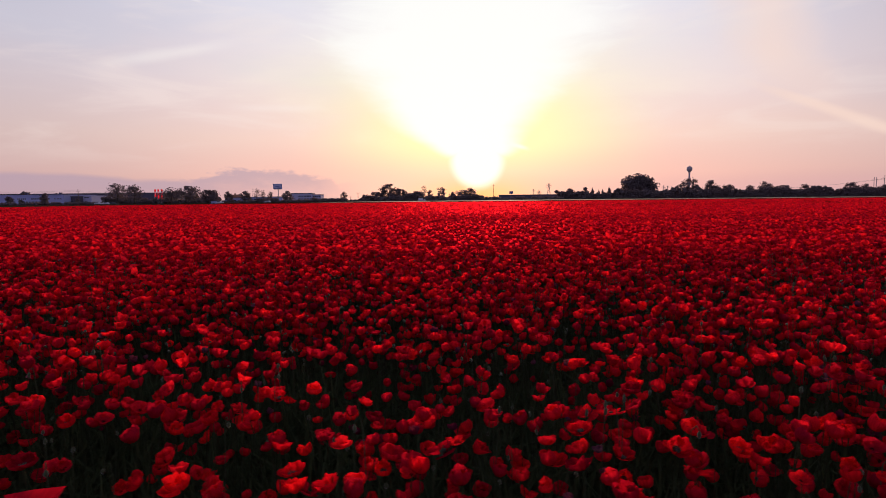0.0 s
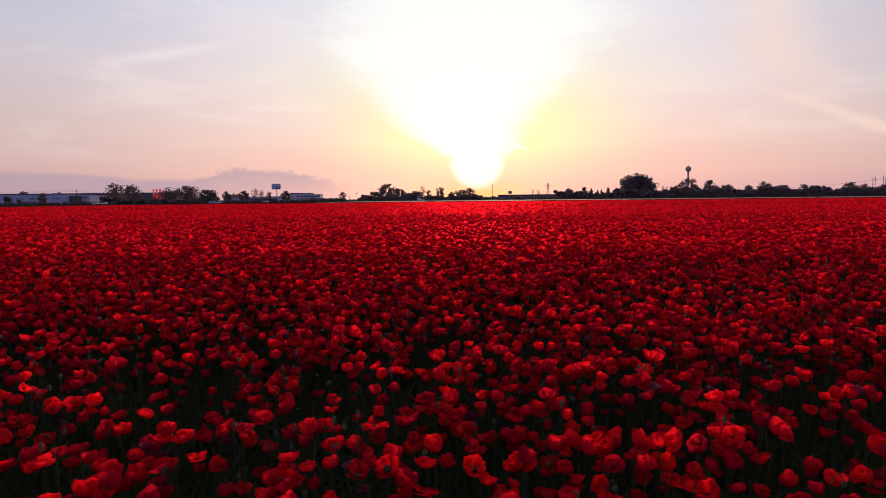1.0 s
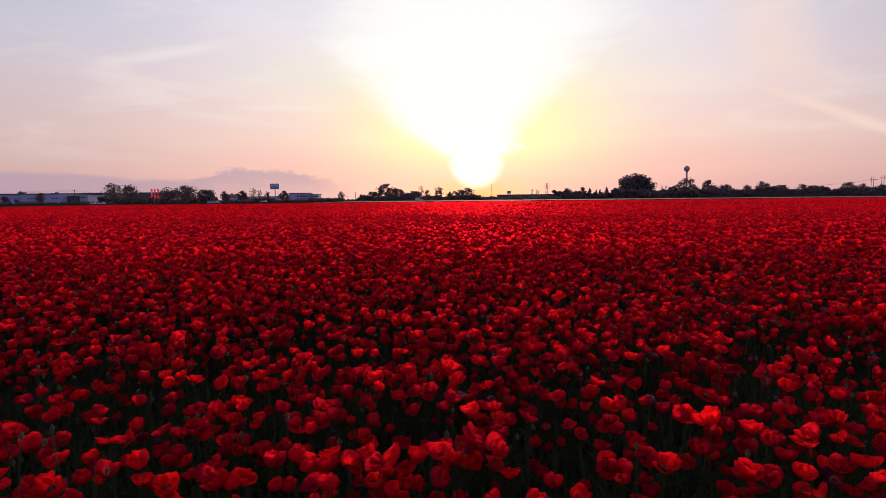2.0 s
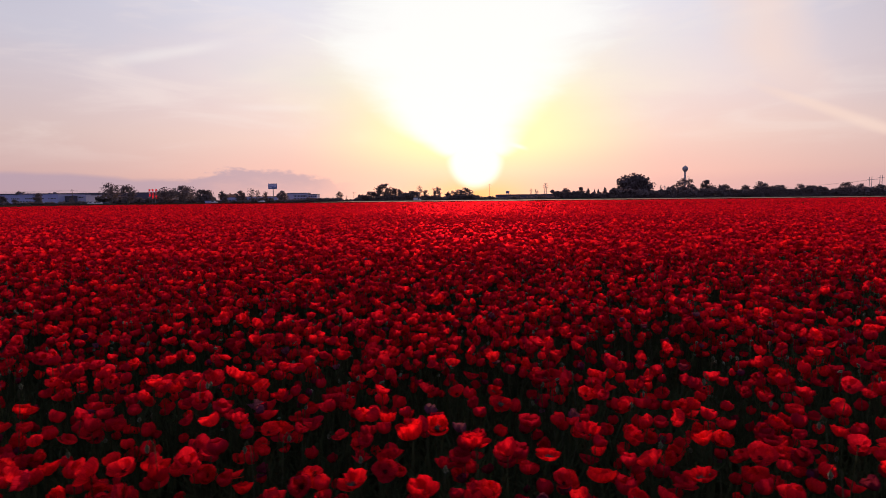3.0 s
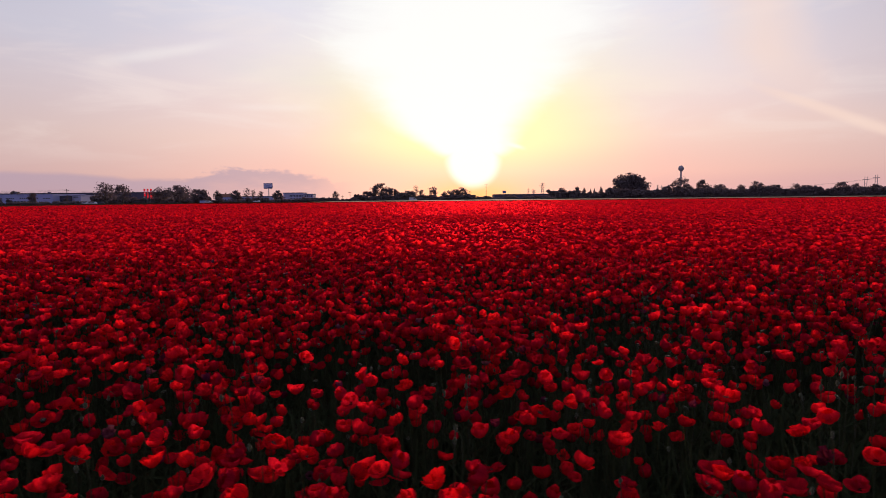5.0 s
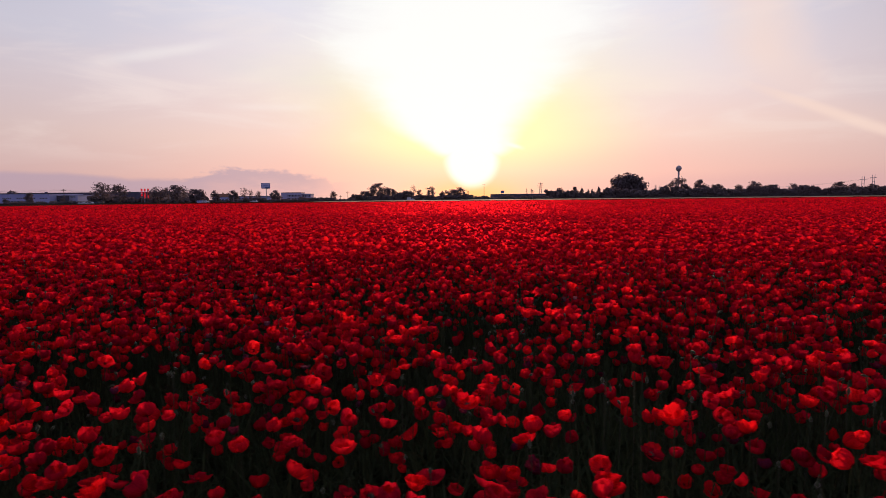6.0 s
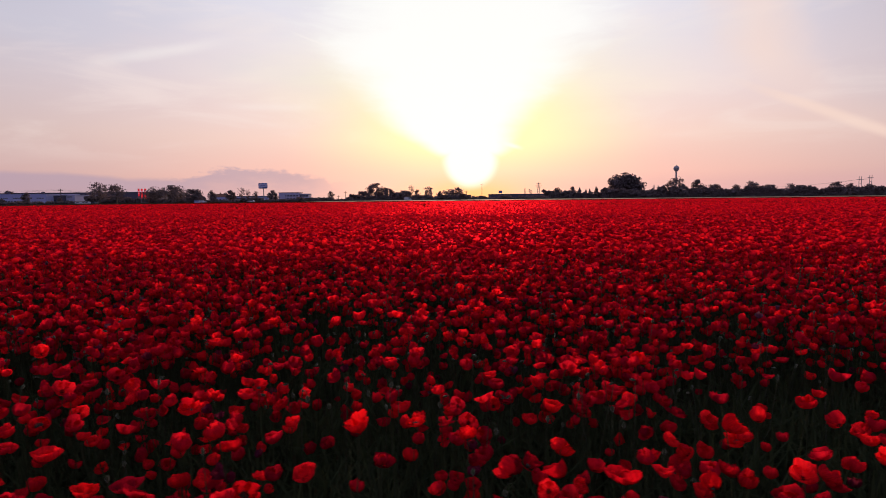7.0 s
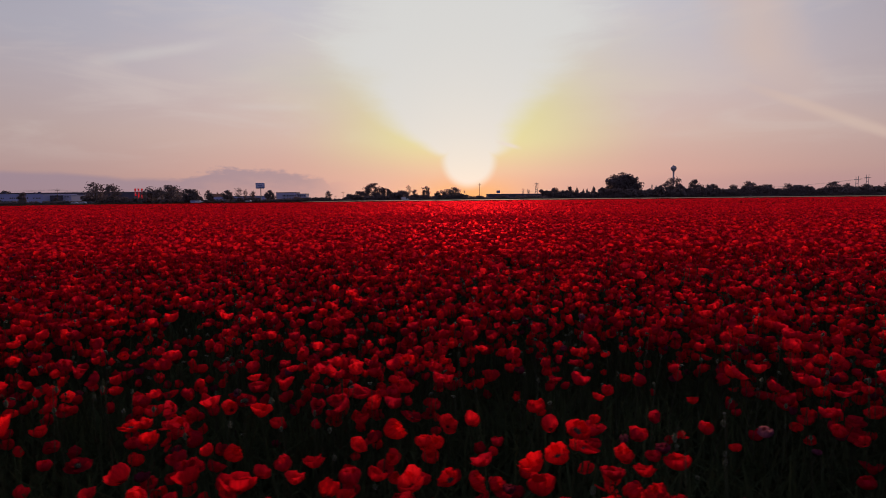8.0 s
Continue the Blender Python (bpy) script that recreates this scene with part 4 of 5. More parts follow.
def tree(label, tall, wide, seed, bearing, far, thin=1.0, trunk_share=0.25, group="trees on the skyline", narrow=False):
    """Tapered trunk, limbs and a crown of leaf clumps."""
    r = np.random.default_rng(seed)
    ob = thing("tree", label, "tree", group, (spot(bearing, far), far, 0), r.uniform(-40, 40))
    foot = 0.018 * tall + 0.12
    t = np.linspace(0, 1, 7)
    sway = np.cumsum(r.normal(0, 0.012 * tall, (7, 2)), 0)
    line = np.stack([sway[:, 0], sway[:, 1], t * tall * 0.8], -1)
    pieces = [tube(line, foot * (1 - 0.85 * t), 7)]
    ends = []
    limbs = int(9 + 5 * r.random())
    for k in range(limbs):
        s = trunk_share + (0.95 - trunk_share) * (k + 0.5) / limbs
        start = np.array([np.interp(s, t, line[:, c]) for c in range(3)])
        a = k * 2.4 + r.normal(0, 0.3)
        shape = math.sin(math.pi * min(0.97, (s - trunk_share) / (1.02 - trunk_share) * 0.8 + 0.2)) ** 0.6
        reach = wide * 0.5 * shape * r.uniform(0.62, 0.95)
        up = tall * r.uniform(0.04, 0.16)
        q = np.linspace(0, 1, 4)[:, None]
        way = np.array([math.cos(a) * reach, math.sin(a) * reach, up])
        pts = start + q * way + q ** 2 * np.array([0, 0, up * 0.5])
        pieces.append(tube(pts, foot * 0.38 * (1 - 0.8 * q[:, 0]), 4))
        ends += [pts[2], pts[3]]
        for _ in range(2):
            side = pts[2] + r.normal(0, 0.10 * wide, 3) * [1, 1, 0.7]
            pieces.append(tube(np.stack([pts[1], (pts[1] + side) / 2 + [0, 0, 0.02 * tall], side]), foot * np.array([0.2, 0.12, 0.05]), 3))
            ends.append(side)
    ends.append(line[-1] + [0, 0, 0.1 * tall])
    v, f = merged(pieces)
    mesh_object("trunk", v, f, M_BARK, ob)
    ends = np.array(ends)
    radii = r.uniform(0.13, 0.22, len(ends)) * (tall * 0.5 + wide * 0.5) * (0.7 + 0.3 * thin)
    v, f = crown_cloud(r, ends, radii, int(1900 * thin), 0.034 * (tall + wide) * 0.5 * (0.70 + 0.30 * thin) + 0.08)
    v[:, 2] = np.clip(v[:, 2], 0.06 * tall, tall * 1.02)
    if narrow:
        v[:, :2] *= (1.5 - 1.35 * v[:, 2:] / tall)
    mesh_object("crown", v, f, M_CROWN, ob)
    return ob


# bearing, height, width (thousandths), distance, leafiness, kind
TREES_BY_HALLS = [
    (-577, 34, 40, 353, 0.42, "sparse"), (-547, 31, 36, 353, 0.5, "sparse"), (-480, 25, 44, 380, 0.55, "sparse"), (-449, 27, 50, 380, 0.65, "sparse"),
    (-413, 20, 34, 370, 1.0, "dense"), (-378, 18, 16, 370, 0.8, "dense"), (-350, 18, 20, 430, 0.9, "dense"), (-332, 24, 14, 430, 0.16, "bare"),
    (-318, 20, 10, 430, 0.16, "bare"), (-306, 17, 12, 430, 0.3, "sparse"), (-275, 17, 20, 430, 1.0, "dense"), (-708, 17, 15, 400, 1.0, "dense"),
    (-770, 12, 12, 390, 1.0, "dense"), (-649, 8, 8, 390, 0.9, "dense"), (-740, 21, 18, 560, 0.9, "dense"),
]
TREES_BY_ROAD = [
    (-174, 15, 12, 520, 0.6, "dense"), (-118, 14, 26, 499, 1.0, "dense"), (-98, 27, 34, 499, 1.0, "dense"), (-78, 20, 26, 499, 1.0, "dense"),
    (-66, 16, 12, 505, 1.0, "dense"), (-44, 14, 30, 505, 1.0, "dense"), (-34, 25, 13, 520, 0.2, "bare"), (-22, 17, 10, 520, 0.7, "sparse"),
    (-1, 21, 15, 505, 0.9, "dense"), (18, 13, 14, 520, 1.0, "dense"), (34, 16, 24, 510, 1.0, "dense"), (50, 19, 24, 505, 1.0, "dense"),
]
TREES_BY_HEDGE = [
    (229, 17, 22, 520, 1.0, "dense"), (254, 18, 12, 520, 1.0, "dense"), (266, 18, 9, 520, 1.0, "narrow"), (278, 15, 7, 520, 1.0, "narrow"),
    (285, 15, 8, 520, 1.0, "narrow"), (296, 19, 10, 530, 1.0, "narrow"), (318, 13, 30, 520, 1.0, "dense"), (332, 38, 34, 546, 1.0, "round"),
    (348, 41, 44, 550, 1.0, "round"), (364, 37, 36, 548, 1.0, "round"), (434, 33, 34, 540, 0.55, "sparse"), (452, 22, 20, 530, 0.9, "dense"),
    (478, 28, 24, 540, 0.9, "dense"),
]
TREES_FAR_EAST = [
    (508, 20, 24, 540, 1.0, "dense"), (546, 20, 18, 560, 0.9, "dense"), (575, 25, 28, 600, 0.7, "sparse"), (605, 18, 26, 600, 1.0, "dense"),
    (645, 20, 24, 600, 0.5, "sparse"), (672, 17, 16, 600, 0.6, "sparse"), (728, 22, 28, 560, 0.9, "dense"), (752, 20, 18, 560, 0.8, "dense"),
    (790, 18, 26, 560, 1.0, "dense"), (830, 20, 28, 560, 1.0, "dense"), (-748, 6, 9, 385, 1.0, "dense"),
]
LABELS = {
    "sparse": "thinly leaved tree with open crown above the field's edge",
    "bare": "nearly bare tree with fine upright twigs",
    "dense": "dark bushy tree in evening shade",
    "narrow": "narrow pointed tree in a row",
    "round": "large round dense tree standing above the hedge",
}
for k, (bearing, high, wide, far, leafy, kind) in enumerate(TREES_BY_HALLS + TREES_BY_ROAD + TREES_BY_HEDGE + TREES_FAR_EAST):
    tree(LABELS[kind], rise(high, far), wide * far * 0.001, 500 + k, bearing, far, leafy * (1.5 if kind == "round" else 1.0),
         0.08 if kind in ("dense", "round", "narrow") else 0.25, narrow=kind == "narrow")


def hedge(name, label, start, end, far, lo, hi, seed, count):
    """A long uneven row of bushes."""
    r = np.random.default_rng(seed)
    x0, x1 = spot(start, far), spot(end, far)
    n = int(abs(x1 - x0) / 1.6)
    xs = np.linspace(x0, x1, n)
    top = rise(lo + (hi - lo) * value_noise(xs + seed * 9, xs * 0, 11.0) ** 1.2, far) * r.uniform(0.85, 1.08, n)
    centres, radii = [], []
    for x, h in zip(xs, top):
        for level in np.arange(0.3, max(h - 0.8, 0.6), 1.3):
            centres.append((x + r.normal(0, 0.7), far + r.normal(0, 1.5), level))
            radii.append(r.uniform(1.2, 1.9))
    v, f = crown_cloud(r, np.array(centres), np.array(radii), int(count * 1.35), 0.80)
    v[:, 2] = np.abs(v[:, 2])
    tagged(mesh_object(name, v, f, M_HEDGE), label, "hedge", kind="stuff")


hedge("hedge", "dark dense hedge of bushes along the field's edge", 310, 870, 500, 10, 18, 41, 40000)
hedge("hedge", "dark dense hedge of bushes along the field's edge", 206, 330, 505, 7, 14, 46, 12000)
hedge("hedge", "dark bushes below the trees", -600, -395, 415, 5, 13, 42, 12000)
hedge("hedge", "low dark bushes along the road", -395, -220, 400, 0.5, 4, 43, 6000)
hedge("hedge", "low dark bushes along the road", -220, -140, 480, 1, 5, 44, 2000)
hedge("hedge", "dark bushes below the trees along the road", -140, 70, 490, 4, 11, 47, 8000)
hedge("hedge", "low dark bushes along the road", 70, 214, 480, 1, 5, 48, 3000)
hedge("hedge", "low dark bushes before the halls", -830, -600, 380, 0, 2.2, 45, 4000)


# ---- buildings ----
def windows(parent, x0, x1, z0, z1, y, count, gap=0.25, mat=None):
    step = (x1 - x0) / count
    for k in range(count):
        a, b = x0 + step * k + gap, x0 + step * (k + 1) - gap
        w = part("window", boxed(a, y - 0.06, z0, b, y + 0.10, z1), M_GLASS, parent, "dark window glass")
        f = bmesh.new()
        box(f, a - 0.08, y - 0.10, z0 - 0.10, b + 0.08, y + 0.05, z0)
        box(f, a - 0.08, y - 0.10, z1, b + 0.08, y + 0.05, z1 + 0.08)
        part("frame", f, M_STEEL, w)


def hall(label, start, end, far, low, high, deep, wall_mat, roof_mat, rows=(), bays=8, parapet=0.5):
    """A flat-roofed building: walls, roof edge, bands of windows, ribs of cladding."""
    x0, x1 = spot(start, far), spot(end, far)
    mid, half, top = (x0 + x1) / 2, (x1 - x0) / 2, rise(high, far)
    ob = thing("hall", label, "building", "", (mid, far, 0))
    part("wall", boxed(-half, 0, 0, half, deep, top - parapet, bevel=0.05), wall_mat, ob)
    part("roof", boxed(-half - 0.3, -0.3, top - parapet, half + 0.3, deep + 0.3, top), roof_mat, ob, "dark flat roof edge")
    for k in range(bays + 1):
        x = -half + 2 * half * k / bays
        part("rib", boxed(x - 0.12, -0.12, 0, x + 0.12, -0.004, top - parapet - 0.01), wall_mat, ob)
    for a, b, z0, z1, count in rows:
        windows(ob, -half + 2 * half * a, -half + 2 * half * b, rise(z0, far), rise(z1, far), 0, count)
    return ob


def roof_units(parent, spots, top):
    """Small plant boxes and vents on a flat roof: x, width, height."""
    for x, wide, high in spots:
        bm = boxed(x - wide / 2, 2.0, top - 0.05, x + wide / 2, 3.6, top + high, bevel=0.05)
        box(bm, x - wide / 2 - 0.1, 1.9, top + high, x + wide / 2 + 0.1, 3.7, top + high + 0.12)
        part("roof_unit", bm, M_GREY, parent, "small grey roof unit")


west_hall = hall("long low white warehouse, tinted blue as by dusk light, with short bands of dark windows", -850, -673, 430, 0, 14.5, 40, M_WHITE, M_WHITE,
                 [(0.53, 0.62, 6.5, 8.5, 5), (0.67, 0.77, 6.5, 8.5, 5), (0.80, 0.86, 6.5, 8.5, 3), (0.55, 0.80, 1.0, 3.0, 8), (0.90, 0.98, 6.5, 8.0, 3)], 12, 0.4)
roof_units(west_hall, ((8, 2.0, 1.4), (14, 1.0, 0.9), (30, 1.2, 1.0), (33.5, 1.6, 1.5), (20, 3.0, 0.7)), rise(14.5, 430))
hall("pale hall end wall with a blue bar of lettering", -648, -624, 445, 0, 12.5, 30, M_OFFICE, M_OFFICE, [(0.45, 0.85, 8.2, 9.6, 1)], 3, 0.3)
hall("low dark grey link building with a dark door", -672, -649, 438, 0, 11.5, 24, M_GREY, M_DARKROOF, [(0.3, 0.7, 1, 4, 2)], 3, 0.3)
hall("very long dark grey hall behind the trees", -860, -478, 620, 0, 16.5, 60, M_GREY, M_DARKROOF, [], 24)
hall("two-storey pale office block with dark window bands", -268, -233, 576, 0, 13, 16, M_OFFICE, M_GREY, [(0.30, 0.98, 1.0, 3.8, 9), (0.30, 0.98, 5.8, 8.6, 9)], 6, 0.6)
hall("lower pale wing of the office block", -232.5, -216, 578, 0, 10.5, 14, M_OFFICE, M_GREY, [(0.1, 0.95, 1.2, 3.4, 4), (0.1, 0.95, 5.4, 7.8, 4)], 3, 0.6)
hall("long low grey shed far behind the field", 105, 212, 820, 0, 6.5, 40, M_GREY, M_DARKROOF, [], 14)
hall("low pale shed beside the road", -356, -285, 470, 0, 7.5, 14, M_WHITE, M_DARKROOF, [(0.1, 0.9, 2, 4, 9)], 8)
hall("low pale gatehouse wall by the trees", -412, -401, 360, 0, 1.6, 5, M_WHITE, M_GREY, [], 2, 0.3)


def gable_house(label, bearing, far, wide, eaves, ridge, deep):
    ob = thing("house", label, "house", "", (spot(bearing, far), far, 0))
    part("wall", boxed(-wide / 2, 0, 0, wide / 2, deep, eaves), M_WHITE, ob)
    bm = bmesh.new()
    pts = [(-wide / 2 - 0.5, -0.5, eaves), (wide / 2 + 0.5, -0.5, eaves), (wide / 2 + 0.5, deep + 0.5, eaves), (-wide / 2 - 0.5, deep + 0.5, eaves),
           (-wide / 2 + 1.5, deep / 2, ridge), (wide / 2 - 1.5, deep / 2, ridge)]
    v = [bm.verts.new(p) for p in pts]
    for f in ((0, 1, 5, 4), (1, 2, 5), (2, 3, 4, 5), (3, 0, 4), (3, 2, 1, 0)):
        bm.faces.new([v[i] for i in f])
    roof = part("roof", bm, M_TILE, ob, "dark tiled hipped roof")
    part("chimney", boxed(-0.4, deep / 2 - 0.4, ridge - 0.8, 0.4, deep / 2 + 0.4, ridge + 1.0), M_TILE, roof)
    windows(ob, -wide / 2 + 1, wide / 2 - 1, 1.0, 2.3, 0, 4, 0.7)
    return ob


gable_house("pale house with a dark hipped roof among trees", -372, 450, 13, 4.2, 6.6, 9)


# ---- water tower ----
def revolve(profile, sides=24):
    ang = np.linspace(0, 2 * np.pi, sides, endpoint=False)
    p = np.array(profile)
    verts = np.stack([p[:, None, 0] * np.cos(ang), p[:, None, 0] * np.sin(ang), np.broadcast_to(p[:, None, 1], (len(p), sides))], -1).reshape(-1, 3)
    i, j = np.meshgrid(np.arange(len(p) - 1), np.arange(sides), indexing="ij")
    n = (j + 1) % sides
    return verts, np.stack([i * sides + j, i * sides + n, (i + 1) * sides + n, (i + 1) * sides + j], -1).reshape(-1, 4)


def water_tower():
    far = 569
    ob = thing("water_tower", "grey steel water tower with a ball tank on one slender shaft", "water tower", "", (spot(438, far), far, 0))
    mid, rad = 28.6, 2.75
    mesh_object("shaft", *revolve([(1.3, 0), (0.85, 3), (0.8, mid - 4.6), (1.0, mid - 3.4)]), M_TOWER, ob, smooth=True)
    a = np.linspace(-math.pi / 2, math.pi / 2, 15)
    prof = [(max(0.02, rad * math.cos(t)), mid + rad * math.sin(t)) for t in a]
    prof[:3] = [(0.9, mid - 3.3), (1.1, mid - 2.9), (1.5, mid - 2.45)]
    tank = mesh_object("tank", *revolve(prof), M_TOWER, ob, "ball-shaped tank", smooth=True)
    mesh_object("walkway", *revolve([(2.7, mid - 0.12), (2.86, mid - 0.12), (2.86, mid + 0.05), (2.7, mid + 0.05)]), M_STEEL, tank)
    mesh_object("vent", *revolve([(0.35, mid + rad - 0.1), (0.35, mid + rad + 0.5), (0.02, mid + rad + 0.7)], 10), M_STEEL, tank)


water_tower()


# ---- signs, flags, poles, pylons ----
def billboard():
    far = 440
    ob = thing("billboard", "roadside billboard on one tall steel pole, blue and white", "billboard", "", (spot(-292.5, far), far, 0))
    top, low = rise(29.5, far), rise(20.5, far)
    v, f = tube(np.array([(0.4, 0, 0), (0.4, 0, 5), (0.4, 0, low)]), [0.38, 0.34, 0.3], 10)
    mesh_object("pole", v, f, M_STEEL, ob, smooth=True)
    panel = part("panel", boxed(-3.4, -0.25, low, 3.4, 0.25, top, bevel=0.06), M_SIGNBLUE, ob, "blue framed panel")
    part("face", boxed(-3.05, -0.30, low + 0.45, 3.05, -0.255, top - 0.35), M_SIGNWHITE, panel, "pale sign face")
    bars = bmesh.new()
    box(bars, -1.6, -0.34, low + 1.7, 1.6, -0.305, low + 2.15)
    part("mark", bars, M_SIGNBLUE, panel, "blue bar in place of lettering")
    wedge = boxed(-0.4, -0.345, low + 0.45, 3.05, -0.308, low + 1.1)
    part("mark", wedge, M_SIGNBLUE, panel)
    bar = boxed(-3.0, 0.26, low - 0.3, 3.0, 0.4, low - 0.05)
    part("walkway", bar, M_STEEL, panel)


billboard()


def small_sign(bearing, far, wide, low, high):
    ob = thing("road_sign_board", "dark sign board on two posts seen against the light", "sign board", "", (spot(bearing, far), far, 0))
    part("panel", boxed(-wide / 2, -0.15, rise(low, far), wide / 2, 0.15, rise(high, far), bevel=0.04), M_SIGNBLUE, ob)
    for x in (-wide / 5, wide / 5):
        v, f = tube(np.array([(x, 0, 0), (x, 0, 3), (x, 0, rise(low, far))]), [0.16] * 3, 8)
        mesh_object("post", v, f, M_STEEL, ob)


small_sign(122, 795, 5.0, 8.0, 12.5)


def banner(bearing, far, whole):
    ob = thing("banner_flag", "tall red and white banner flag on a slim pole", "flag", "banner flags", (spot(bearing, far), far, 0))
    top = rise(22, far)
    v, f = tube(np.array([(-0.8, 0, 0), (-0.8, 0, top / 2), (-0.8, 0, top + 0.3)]), [0.09, 0.08, 0.05], 8)
    mesh_object("pole", v, f, M_STEEL, ob)
    nz, nx = 12, 5
    low = top - (7.0 if whole else 5.2)
    gx, gz = np.meshgrid(np.linspace(-0.75, 0.45, nx), np.linspace(low, top, nz))
    gy = 0.12 * np.sin(gz * 1.3 + gx * 2)
    front = np.stack([gx, gy, gz], -1).reshape(-1, 3)
    i, j = np.meshgrid(np.arange(nz - 1), np.arange(nx - 1), indexing="ij")
    a = i * nx + j
    q = np.stack([a, a + 1, a + nx + 1, a + nx], -1).reshape(-1, 4)
    cloth = mesh_object("cloth", front, q, M_FLAG, ob, "red cloth", smooth=True)
    part("emblem", boxed(-0.45, -0.22, top - 2.4, 0.25, -0.17, top - 1.5), M_FLAGWHITE, cloth, "white patch")
    if not whole:
        part("emblem", boxed(-0.45, -0.22, top - 3.4, 0.25, -0.17, top - 2.9), M_FLAGWHITE, cloth)


for bearing, whole in ((-509.5, False), (-504, True), (-498, True)):
    banner(bearing, 403, whole)


def pole(bearing, far, high, arm=1.6):
    ob = thing("utility_pole", "thin dark utility pole with a crossarm", "utility pole", "utility poles", (spot(bearing, far), far, 0))
    top = rise(high, far)
    v, f = tube(np.array([(0, 0, 0), (0, 0, top / 2), (0, 0, top)]), [0.26, 0.22, 0.18], 8)
    mesh_object("post", v, f, M_WOODPOLE, ob)
    bar = part("crossarm", boxed(-arm, -0.12, top - 1.3, arm, 0.12, top - 1.05), M_WOODPOLE, ob)
    for x in (-arm + 0.2, 0.0, arm - 0.2):
        v, f = ovoid(0.4, 0.12, 5, 6, 0)
        mesh_object("insulator", v + [x, 0.0, top - 1.06], f, M_STEEL, bar)


for bearing, far, high in ((-647, 420, 23), (-150, 560, 14), (-181, 700, 9), (91, 620, 25), (-164, 640, 7)):
    pole(bearing, far, high)


def pylon(bearing, far, high, half=3.2):
    """A lattice mast with three pairs of arms."""
    ob = thing("power_pylon", "grey lattice power pylon with three crossarms", "pylon", "power pylons", (spot(bearing, far), far, 0))
    top = rise(high, far)
    corners = [(-1, -1), (1, -1), (1, 1), (-1, 1)]
    wid = lambda z: half * (1 - 0.86 * (z / top) ** 0.8)
    for cx, cy in corners:
        z = np.linspace(0, top, 6)
        v, f = tube(np.stack([cx * wid(z), cy * wid(z), z], -1), np.full(6, 0.16), 4)
        mesh_object("leg", v, f, M_STEEL, ob)
    bits = []
    zs = np.linspace(0, top * 0.95, 9)
    for a, b in zip(zs, zs[1:]):
        for k in range(4):
            (ax, ay), (bx, by) = corners[k], corners[(k + 1) % 4]
            bits.append(tube(np.array([(ax * wid(a), ay * wid(a), a), (bx * wid(b), by * wid(b), b)]), [0.09, 0.09], 3))
            bits.append(tube(np.array([(bx * wid(a), by * wid(a), a), (ax * wid(b), ay * wid(b), b)]), [0.09, 0.09], 3))
    mesh_object("bracing", *merged(bits), M_STEEL, ob)
    for z, reach in ((0.70, 4.2), (0.82, 5.2), (0.93, 3.6)):
        bits = [tube(np.array([(s * reach, 0, top * z), (0, 0, top * z + d)]), [0.10, 0.16], 4) for s in (-1, 1) for d in (0.0, 1.2)]
        mesh_object("crossarm", *merged(bits), M_STEEL, ob)


pylon(189, 914, 26)
for bearing, far, high in ((162, 1700, 16), (170, 1900, 15), (173, 1500, 13), (393, 1500, 20), (400, 1600, 19), (407, 1500, 18), (58, 1500, 13)):
    pylon(bearing, far, high)


def portal(bearing, far, high):
    ob = thing("portal_pylon", "two-legged portal power pylon with one crossarm", "pylon", "portal pylons", (spot(bearing, far), far, 0))
    top = rise(high, far)
    for x in (-1.3, 1.3):
        v, f = tube(np.array([(x, 0, 0), (x, 0, top / 2), (x, 0, top)]), [0.35, 0.3, 0.22], 6)
        mesh_object("leg", v, f, M_STEEL, ob)
    part("crossarm", boxed(-3.6, -0.2, top - 3.4, 3.6, 0.2, top - 3.0), M_STEEL, ob)
    part("brace", boxed(-1.3, -0.12, top - 8.0, 1.3, 0.12, top - 7.7), M_STEEL, ob)
    return spot(bearing, far), far, top - 3.2


ends = [portal(768.5, 620, 31), portal(787, 640, 34)]


def wire(a, b, sag):
    t = np.linspace(0, 1, 24)
    p = np.outer(1 - t, a) + np.outer(t, b)
    p[:, 2] -= sag * 4 * t * (1 - t)
    v, f = tube(p, np.full(24, 0.05), 3)
    tagged(mesh_object("power_cable", v, f, M_STEEL), "thin slack power cable between pylons", "cable", "power cables")


for side in (-3.4, 0.0, 3.4):
    wire((ends[0][0] + side, ends[0][1], ends[0][2]), (spot(560, 1000) + side, 1000, rise(14, 1000)), 3.0)
    wire((ends[1][0] + side, ends[1][1], ends[1][2]), (ends[0][0] + side, ends[0][1], ends[0][2]), 0.6)


for high, back in ((22.0, 0.0), (20.5, 0.4)):
    a = (spot(-647, 420), 420 + back, rise(high, 420))
    wire((spot(-900, 400), 400, rise(high + 1, 400)), a, 1.2)
    wire(a, (spot(-560, 470), 470, rise(high - 5, 470)), 1.0)


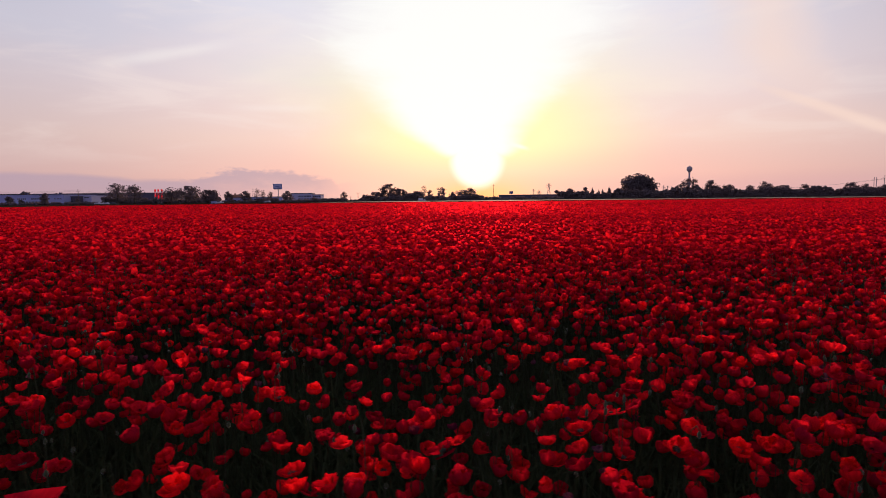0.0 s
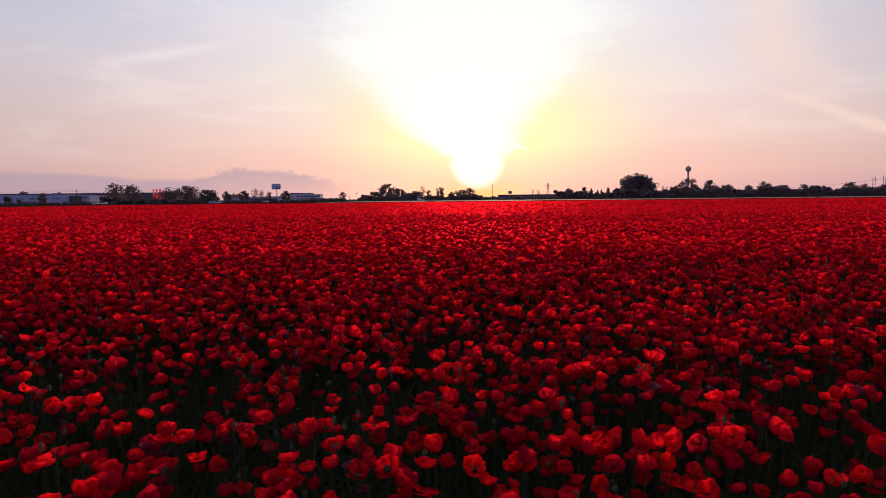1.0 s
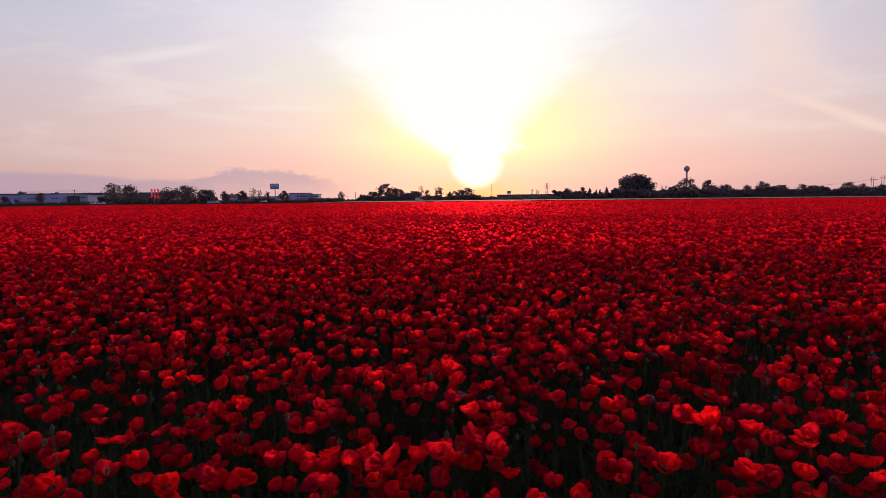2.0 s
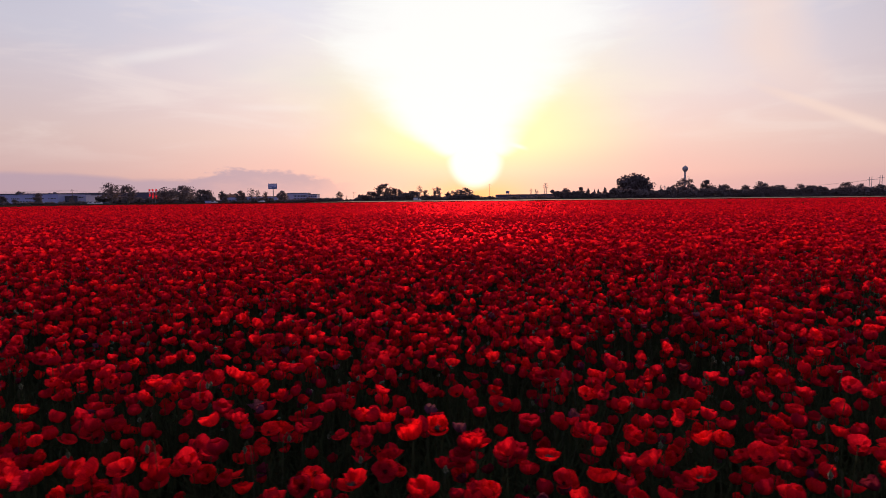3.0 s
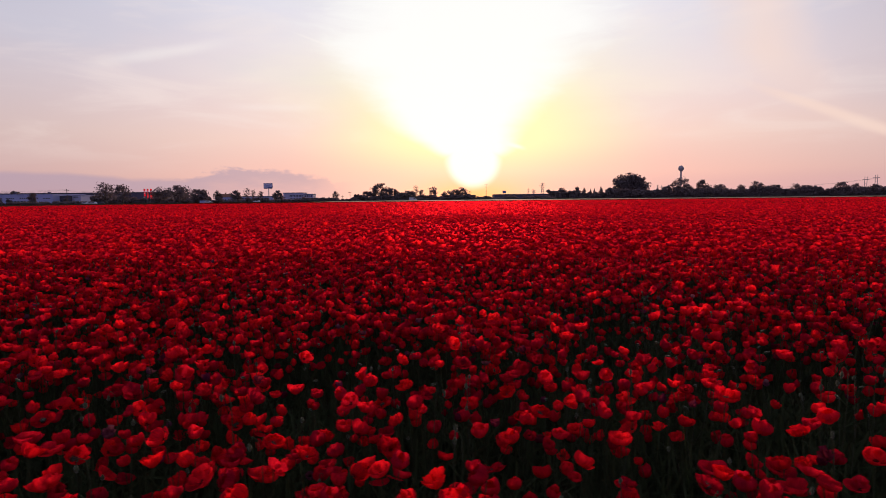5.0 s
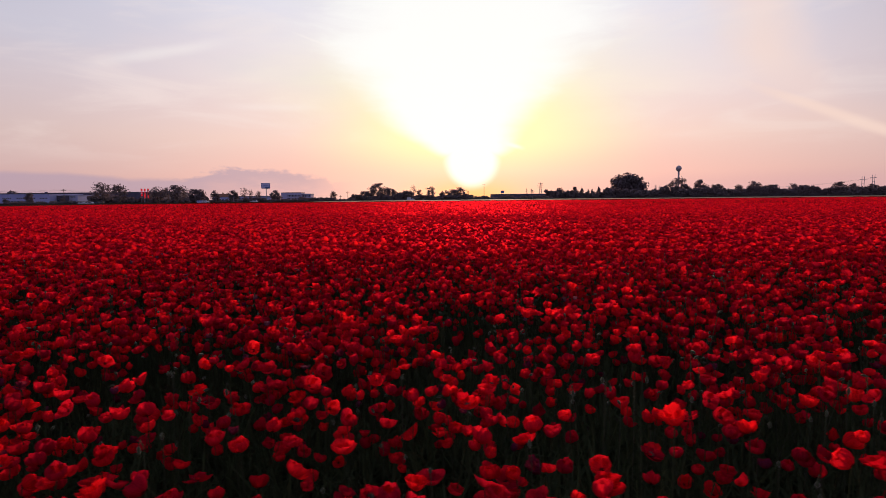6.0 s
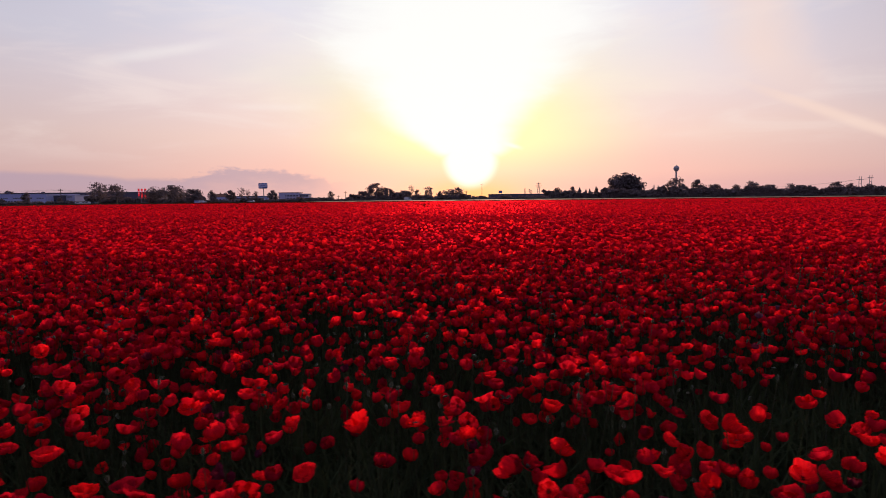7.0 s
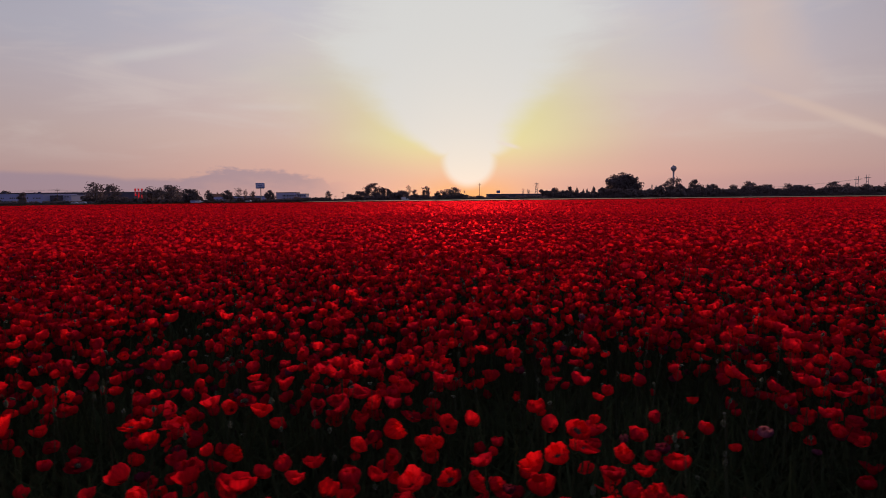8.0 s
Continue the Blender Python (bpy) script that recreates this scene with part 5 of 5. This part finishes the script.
# ---- parked vehicles ----
def car(bearing, far, paint, van=False, turn=0.0, label=""):
    ob = thing("van" if van else "car", label, "van" if van else "car", "parked vehicles", (spot(bearing, far), far, 0), turn)
    long, tall, wide = (5.6, 2.3, 2.0) if van else (4.4, 1.45, 1.75)
    bm = bmesh.new()
    hood = 0.95 if van else 0.85
    prof = ([(-long / 2, 0.35), (long / 2, 0.35), (long / 2, 0.9), (long / 2 - 0.9, hood + 0.25), (long / 2 - 1.6, tall), (-long / 2, tall)] if van else
            [(-long / 2, 0.35), (long / 2, 0.35), (long / 2, 0.75), (long / 2 - 1.1, hood), (long / 2 - 1.8, tall), (-long / 2 + 0.9, tall), (-long / 2 + 0.1, hood)])
    a = [bm.verts.new((x, -wide / 2, z)) for x, z in prof]
    b = [bm.verts.new((x, wide / 2, z)) for x, z in prof]
    bm.faces.new(a)
    bm.faces.new(b[::-1])
    for k in range(len(prof)):
        n = (k + 1) % len(prof)
        bm.faces.new((a[n], a[k], b[k], b[n]))
    bmesh.ops.bevel(bm, geom=bm.edges[:], offset=0.06, segments=2, affect="EDGES")
    part("body", bm, paint, ob)
    z0, z1 = hood + 0.1, tall - 0.12
    x0, x1 = (long / 2 - 2.4, long / 2 - 1.55) if van else (-long / 2 + 0.9, long / 2 - 1.8)
    for s in (-1, 1):
        part("window", boxed(x0, s * wide / 2 - 0.02, z0, x1, s * wide / 2 + 0.02, z1), M_GLASS, ob, "dark side window")
        for x in (-long / 2 + 0.85, long / 2 - 0.85):
            v, f = tube(np.array([(x, s * wide / 2 - 0.12, 0.33), (x, s * wide / 2 + 0.06, 0.33)]), [0.33, 0.33], 14)
            w = mesh_object("tyre", v, f, M_TYRE, ob)
            v, f = tube(np.array([(x, s * wide / 2 - 0.1, 0.33), (x, s * wide / 2 + 0.08, 0.33)]), [0.2, 0.17], 10)
            mesh_object("rim", v, f, M_STEEL, w)


car(-612, 330, M_CAR, label="white car parked before the halls")
car(-600, 335, M_CAR, turn=180, label="white car parked before the halls")
car(-586, 338, M_CARDARK, label="dark car parked before the halls")
car(-36, 420, M_CAR, van=True, label="white van on the road beyond the field")
car(-396, 340, M_CAR, label="white car half hidden by bushes")
car(-312, 380, M_CAR, turn=180, label="white car parked beside the road")
